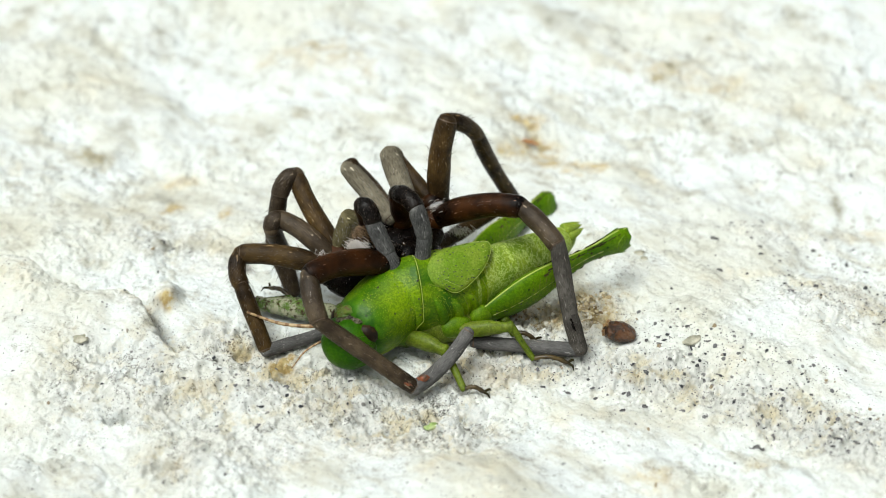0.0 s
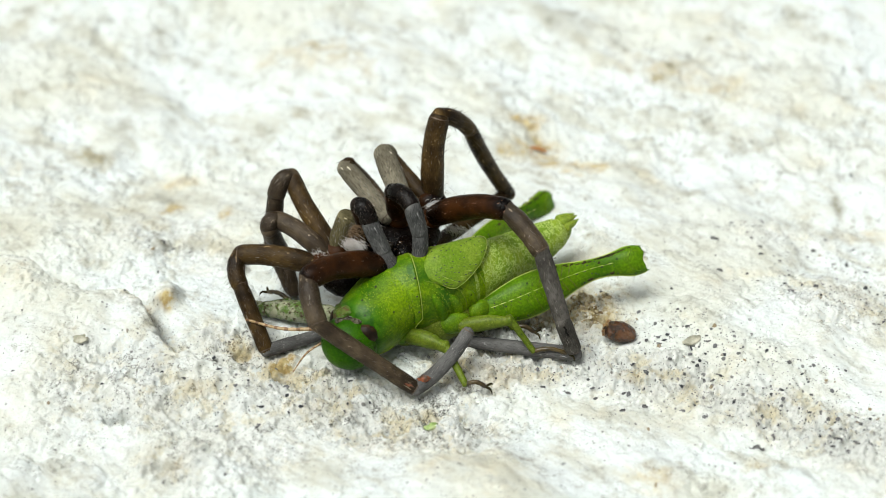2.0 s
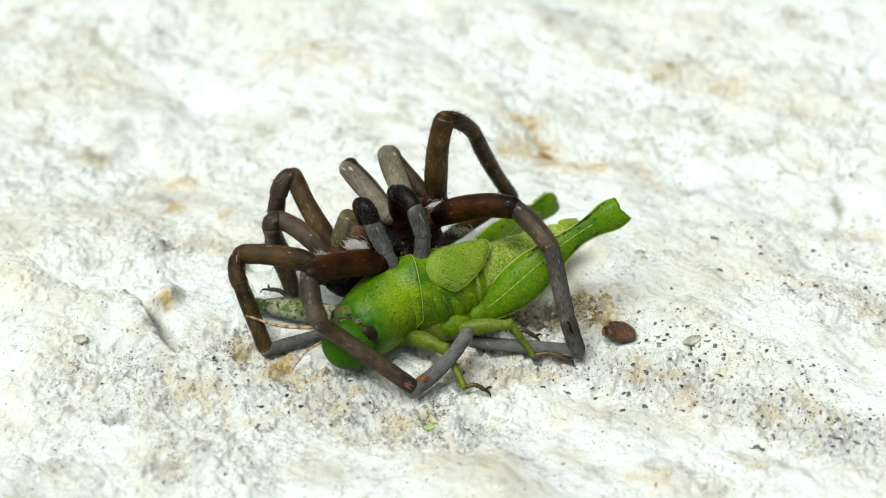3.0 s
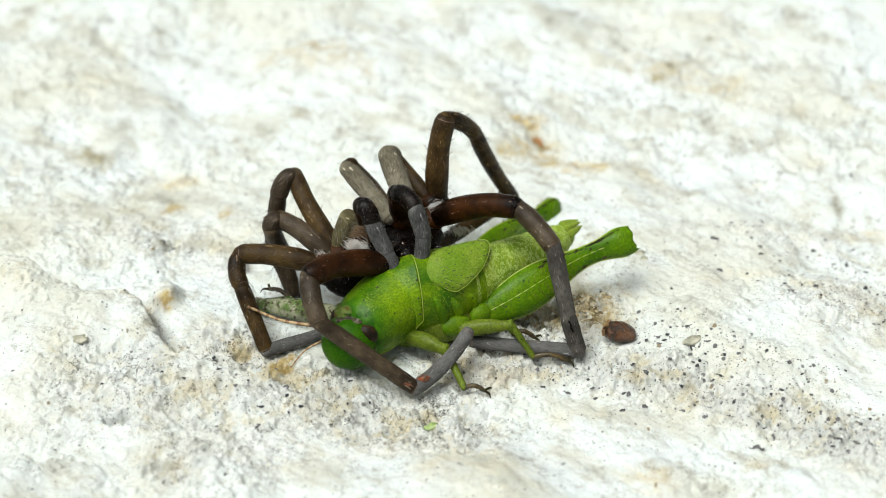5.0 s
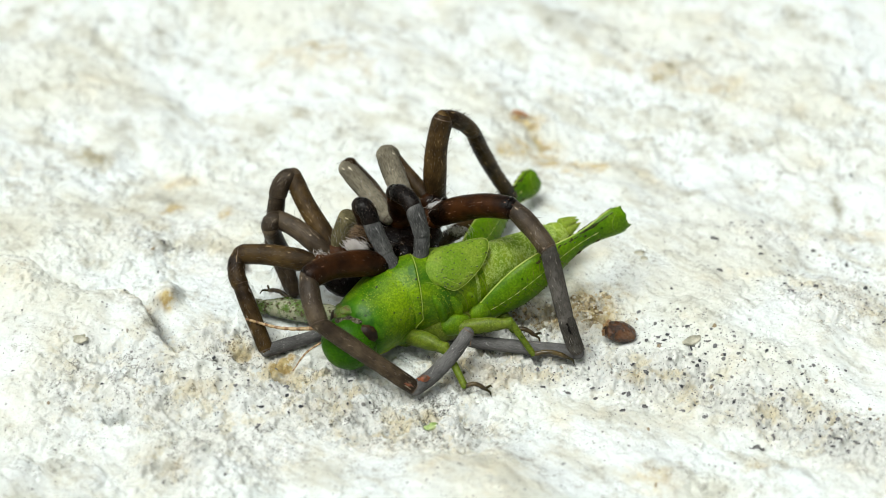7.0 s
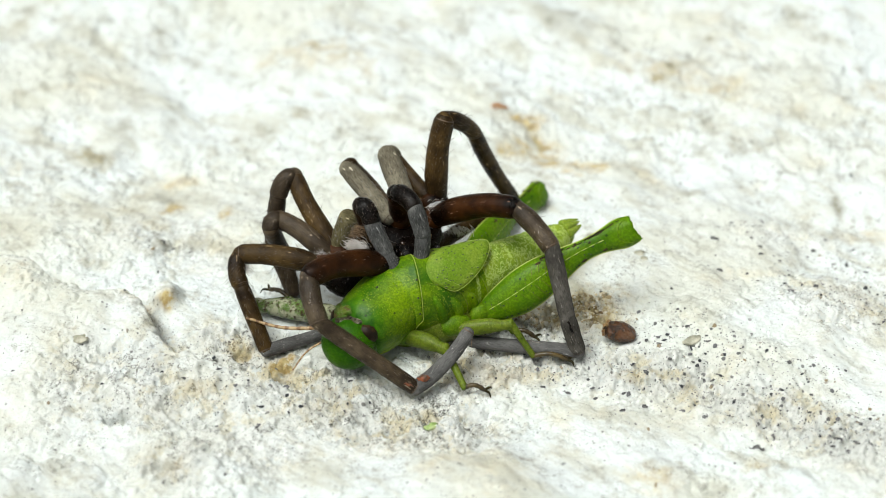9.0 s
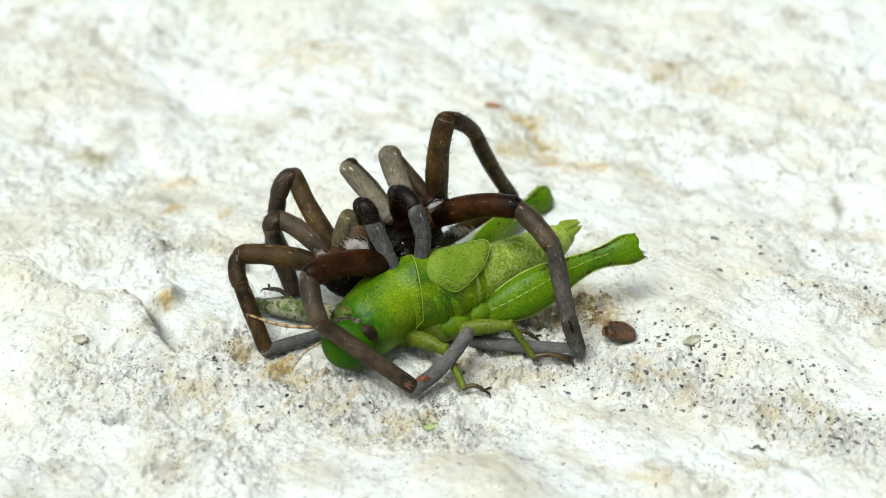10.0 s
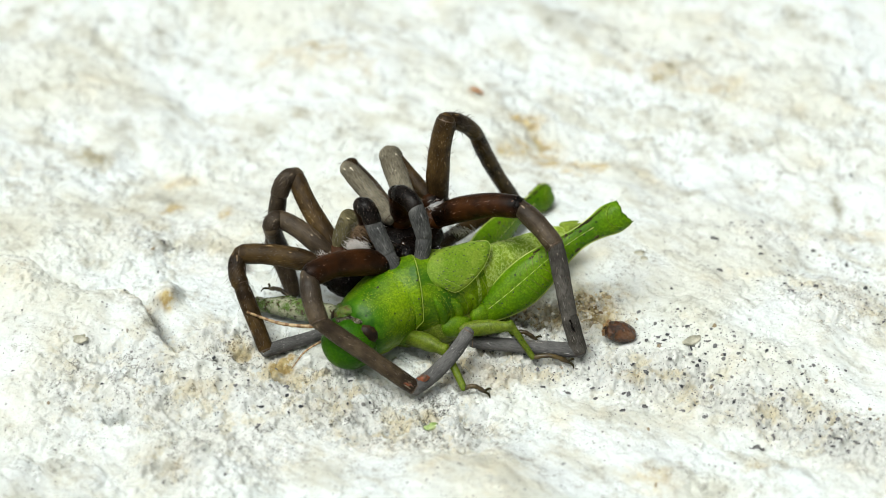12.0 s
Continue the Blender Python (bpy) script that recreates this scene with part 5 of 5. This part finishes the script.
for k in range(34):
    w, v = rng.uniform(0, 6.28), rng.uniform(0, 1)
    blob(s, (-1.95 + 0.55 * v, 1.05 * math.sqrt(v + 0.05) * math.cos(w), 0.9 * math.sqrt(v + 0.05) * math.sin(w)), [rng.uniform(0.1, 0.26)] * 3, 0.3, k, 5, 7)
part("crust", s, CRUST, pellet, "crumbly tan crust on one end")
GRAINS_A = [(33.8, 2.4, 0.55), (38.7, 2.8, 0.35), (39.4, 1.0, 0.4), (39.3, -0.3, 0.35), (46.5, 2.6, 0.4), (48.4, 4.4, 0.35), (33.7, -4.0, 0.45), (37.1, -4.3, 0.3),
            (38.2, -5.8, 0.3), (45.3, -5.9, 0.45), (27.4, -8.4, 0.3), (-35.0, 2.2, 0.5), (-33.7, 1.5, 0.4), (-31.5, 1.0, 0.45), (25.6, -22.3, 0.45), (25.1, -18.7, 0.3),
            (23.5, -18.3, 0.35), (11.2, -25.5, 0.4), (14.1, -26.3, 0.4), (17.1, -27.3, 0.35), (20.2, -26.8, 0.4), (22.3, -28.7, 0.55), (19.8, -30.1, 0.45)]
# the grain at (-36.0, -31.3) is added to stand for a pit's dark shade
GRAINS_B = [(43.1, -13.3, 0.4), (33.8, -18.8, 0.4), (39.2, -22.5, 0.4), (34.9, -28.2, 0.45), (40.6, -29.8, 0.4), (28.4, -16.0, 0.4), (27.6, -13.2, 0.25), (-36.0, -31.3, 0.95),
            (-29.1, -25.4, 0.45), (-25.2, -24.4, 0.4), (-20.4, -32.7, 0.45), (-25.7, -35.3, 0.5), (-48.8, -15.4, 0.25), (-38.8, -18.6, 0.25), (-48.4, -24.3, 0.35),
            (33.7, -35.2, 0.7), (34.5, -35.6, 0.45), (42.5, -35.6, 0.6), (43.6, -36.3, 0.6), (44.5, -35.4, 0.45), (41.7, -36.6, 0.35), (28.3, -22.9, 0.3), (31.3, -31.0, 0.35)]
for k, (x, y, r) in enumerate(GRAINS_A + GRAINS_B):
    r *= 0.85 if x > 0 else 0.7
    size = (r * random.uniform(0.75, 1.2), r * random.uniform(0.45, 0.75), r * 0.36)
    stone("mineral_grain", "dark slate-grey grain set in the concrete", "stone", x, y, size, SLATE, 50 + k, random.uniform(-40, 40), 0.46, 0.45, "dark mineral grains", 5)
for x, y, size, seed, turn in ((-41.3, -20.1, (0.95, 0.75, 0.35), 21, 10), (28.8, -18.6, (1.2, 0.6, 0.35), 22, 25), (24.7, -2.4, (0.45, 0.4, 0.25), 23, 0), (24.2, -1.2, (0.7, 0.5, 0.3), 24, 0)):
    stone("pale_pebble", "pale grey pebble half sunk in the concrete", "stone", x, y, size, PALE_STONE, seed, turn, 0.45, 0.25, "pale pebbles")
stone("green_scrap", "small lime-green scrap of chewed leaf", "leaf scrap", -1.3, -31.6, (0.75, 0.5, 0.2), SCRAP, 41, 20, 0.3, 0.35)


def build_grit():
    """Countless dark grains in the worn stretches."""
    rng = np.random.default_rng(77)
    x, y = rng.uniform(-62, 66, 60000), rng.uniform(-42, 50, 60000)
    keep = rng.uniform(0, 1, 60000) < (0.0008 + 0.2 * np.maximum(0, pepper(x, y) - 0.15) ** 1.2 + 0.02 * bareness(x, y))
    x, y = x[keep], y[keep]
    z = relief(x, y)
    s = Shape()
    for k in range(len(x)):
        r = 0.05 + 0.26 * rng.uniform() ** 4
        turn = Matrix.Rotation(rng.uniform(0, 6.28), 3, "Z")
        blob(s, (x[k], y[k], z[k]), (r * rng.uniform(0.9, 1.8), r * rng.uniform(0.6, 1.1), r * 0.5), 0.35, k, 3, 5, turn=turn)
    tagged(part("grit", s, GRIT, smooth=False), "dark and ochre mineral grit scattered over worn concrete", "grit", kind="stuff")


build_grit()


def build_crumbs():
    """Ochre cement crumbs heaped by the broken patch."""
    rng = np.random.default_rng(78)
    s = Shape()
    for cx, cy, a, b, n in ((16.8, -11.6, 2.6, 2.2, 700), (11.2, -12.6, 3.0, 1.4, 320), (19.9, -14.6, 1.2, 0.8, 60)):
        xs, ys = cx + rng.normal(0, a * 0.6, n), cy + rng.normal(0, b * 0.6, n)
        for k, (x, y, z) in enumerate(zip(xs, ys, relief(xs, ys))):
            q = 0.06 + 0.26 * rng.uniform() ** 5
            blob(s, (x, y, z - 0.15 * q), (q * rng.uniform(0.8, 1.4), q, q * 0.7), 0.3, k, 4, 6, turn=Matrix.Rotation(rng.uniform(0, 6.28), 3, "Z"))
    tagged(part("crumbs", s, OCHRE, smooth=False), "ochre and brown cement crumbs on the broken patch", "crumbs", kind="stuff")


build_crumbs()


# ---- what moves ----
# how far the spider has pulled back: (seconds, share)
PULL = [(0, -0.16), (0.4, -0.3), (0.6, -0.35), (0.8, 0.55), (1.0, 0.95), (1.2, 1.15), (1.4, 1.05), (1.6, 0.85), (1.8, 0.6), (2.0, 0.42), (2.3, 0.22), (2.6, 0.13), (3.2, 0.06),
        (4.8, 0.0), (5.8, 0.0), (6.2, 0.12), (6.5, 0.22), (7.2, 0.16), (8.8, 0.06), (10.0, 0.0), (10.5, -0.06), (12, -0.08)]
# the hind legs: (seconds, bearing, rise, twist), in degrees
KICK_A = [(0, 28.5, 12.8, 50), (0.2, 14.5, 26.8, 45), (0.4, 22.1, 25.1, 45), (0.6, 27.6, 14.2, 50), (0.8, 33.5, -3.1, 35), (1, 37.1, -10.3, 20), (1.2, 37.5, -10.2, 20), (1.4, 41.3, -10, 25), (1.5, 35.7, 2, 35), (1.6, 28.1, 12.6, 40), (1.8, 10, 22.2, 10), (2, 17.9, 9.3, 0), (2.2, 9.8, 21.9, 0), (2.5, 16.5, 15.6, 0), (2.8, 12.8, 25, 0), (3, 20.6, 32.3, 0), (3.2, 27.9, 38.1, -5)]
KICK_B = [(4.8, 25.4, 14.5, 8), (5.2, 24.7, 14.2, 5), (5.7, 24.7, 14.2, 5), (5.9, 14.4, 26.6, 5), (6, 21, 32.7, 10), (6.1, 26.6, 16.1, 40), (6.2, 34.6, 13.1, 50), (6.3, 35.4, 6.3, 50), (6.5, 22.5, 21.2, 40), (6.8, 39.9, 12.2, 40), (7, 26.1, 23.3, 35), (7.2, 13, 21.3, 10)]
KICK_C = [(8.8, 30.7, 30, 10), (9, 14.8, 27.1, 5), (9.2, 13.3, 18.4, 0), (9.5, 16.6, 16.9, 0), (10, 20, 14.8, 0), (10.5, 20.5, 15.9, 0), (11.2, 22, 14.3, 0), (11.5, 19.1, 31.1, 0), (11.7, 22.1, 33.8, 0), (11.9, 21.7, 33.3, 0), (12, 19.9, 31.8, 0)]
FAR_A = [(0, 54.5, -4.6, 32), (0.5, 53.4, -6, 32), (0.8, 56, -4.4, 32), (1, 58.2, -4.7, 32), (1.2, 58.1, -3, 32), (1.5, 56, -3.3, 32), (2, 54.4, -5.8, 32), (2.5, 52.8, -6.1, 32), (3.2, 53.1, -5, 32), (4.8, 51.6, -6.6, 32), (5.7, 51.8, -6.2, 32), (5.9, 61.5, 1.4, 32), (6, 56.9, -0.4, 32)]
FAR_B = [(6.1, 59.7, 1.4, 32), (6.2, 65.3, 2.7, 32), (6.4, 69, 6.8, 32), (6.5, 66, 4.4, 32), (6.7, 62.8, 2.5, 32), (7, 61.1, 1.7, 32), (7.2, 60.4, 0.9, 32), (8.8, 58.4, -1.9, 32), (9.5, 56.9, -2.7, 32), (10.5, 55.3, -3.3, 32), (11.2, 57.1, -1.6, 32), (11.5, 57.8, -0.9, 32), (12, 55.7, -1.9, 32)]
FAR_KICK = FAR_A + FAR_B
# the crawling insect: (seconds, x, y, heading)
CRAWL = [(0, 11.5, 23.9, 150), (1, 11.6, 23.8, 120), (1.5, 11.9, 23.5, 100), (2, 12.6, 23.1, 150), (2.5, 13.3, 22, 140), (3, 13.5, 21.8, 140), (3.2, 13.5, 22, 135), (5, 12.7, 25, 120), (5.5, 12.7, 25.8, 130), (6, 10.9, 28.5, 135), (6.5, 10.7, 29.3, 140), (7.2, 10.1, 29.9, 150), (9, 7.5, 31, 160), (9.5, 7.1, 31.2, 160), (10.5, 6.1, 31.4, 165), (11, 5.7, 31.7, 160), (11.5, 5.2, 32.7, 145), (12, 4.4, 34.1, 140)]


def screen_shift(dx, dy, share):
    return (np.array((0.07 * dx, 0, 0)) - CAM_UP * 0.07 * dy) * share


def share_at(t):
    return float(np.interp(t, [p[0] for p in PULL], [p[1] for p in PULL]))


def chain_at(joints, shifts, share):
    """The joints of a leg that bends in depth, so that its upper segments keep their length; the foot stays put."""
    view = np.array((0, 0.7882, -0.6154))
    j = [np.array(p, float) for p in joints]
    out = [j[0] + screen_shift(*shifts[0], share)]
    for i in range(1, len(j)):
        q = j[i] + screen_shift(*shifts[i], share)
        if i <= 3:
            length = np.linalg.norm(j[i] - j[i - 1])
            w = q - out[-1]
            flat = w - view * (w @ view)
            left = length ** 2 - flat @ flat
            if left < 0:
                q = out[-1] + flat * length / np.linalg.norm(flat)
            else:
                q = out[-1] + flat + view * math.copysign(math.sqrt(left), (j[i] - j[i - 1]) @ view)
        out.append(q)
    return out


def prey_pose(t):
    """The grasshopper swings about its head as it is dragged."""
    view = Vector((0, -0.7882, 0.6154))
    pivot = Vector(mm((-9.5, -21.5, 3.5)))
    turn = Matrix.Rotation(radians(4.2 * share_at(t)), 4, view)
    return Matrix.Translation(pivot) @ turn @ Matrix.Translation(-pivot) @ Matrix.Translation(mm(PREY_BASE))


def limb_pose(hip, bearing, rise, twist, t):
    """A hind leg that points along a bearing; its broad side faces the viewer but for the twist."""
    a, e = radians(bearing), radians(rise)
    d = Vector((math.cos(e) * math.cos(a), math.cos(e) * math.sin(a), math.sin(e)))
    n = Vector((0.0, -0.7882, 0.6154))
    n = (n - d * n.dot(d)).normalized()
    m = Matrix((d, -n, d.cross(-n))).transposed().to_4x4() @ Matrix.Rotation(radians(twist), 4, "X")
    m.translation = prey_pose(t) @ mm(hip - PREY_BASE)
    return prey_pose(t).inverted() @ m


def motions():
    times = [t for t, _ in PULL]
    base = np.array(SPIDER_BASE)
    root = lambda t: base + screen_shift(-10, -3, share_at(t))
    walk(spider, [(t, Matrix.Translation(mm(root(t)))) for t in times])
    for ob, a, b, sa, sb, chain in MOVING:
        rows = []
        for t in times:
            p = a + screen_shift(*sa, share_at(t)) - root(t)
            if b is None:
                rows.append((t, Matrix.Translation(mm(p))))
                continue
            q = b + screen_shift(*sb, share_at(t)) - root(t)
            if chain:
                bent = chain_at(chain[0], chain[1], share_at(t))
                p, q = bent[chain[2]] - root(t), bent[chain[2] + 1] - root(t)
            first = Vector(b - a)
            turn = first.rotation_difference(Vector(q - p)) @ first.to_track_quat("Z", "Y")
            rows.append((t, Matrix.Translation(mm(p)) @ turn.to_matrix().to_4x4()))
        walk(ob, rows)
    walk(prey, [(t, prey_pose(t)) for t in times])
    walk(hind_near, [(t, limb_pose(HIP_NEAR, b, e, w, t)) for t, b, e, w in KICK_A + KICK_B + KICK_C])
    walk(hind_far, [(t, limb_pose(HIP_FAR, b, e, w, t)) for t, b, e, w in FAR_KICK])
    walk(bug, [(t, pose(x * MM, y * MM, (ground_at(x, y) + 0.02) * MM, 0, 0, h)) for t, x, y, h in CRAWL])
    for ob, gain in zip(ANTENNAE, (1.0, 0.5)):
        rest = ob.location.copy()
        sway = [(0, -1.5), (0.5, 0.5), (1.0, -5), (1.5, -6), (2, -3), (3, -2.5), (5, 3), (5.5, 0), (6.5, -4), (7.2, -4), (9, -4), (10, -2), (11, 3), (11.5, 0), (12, -1)]
        walk(ob, [(t, Matrix.Translation(rest) @ pose(0, 0, 0, 0, 0, 0) @ Matrix.Rotation(radians(-w * gain), 4, Vector((0, -0.7882, 0.6154)))) for t, w in sway])


motions()
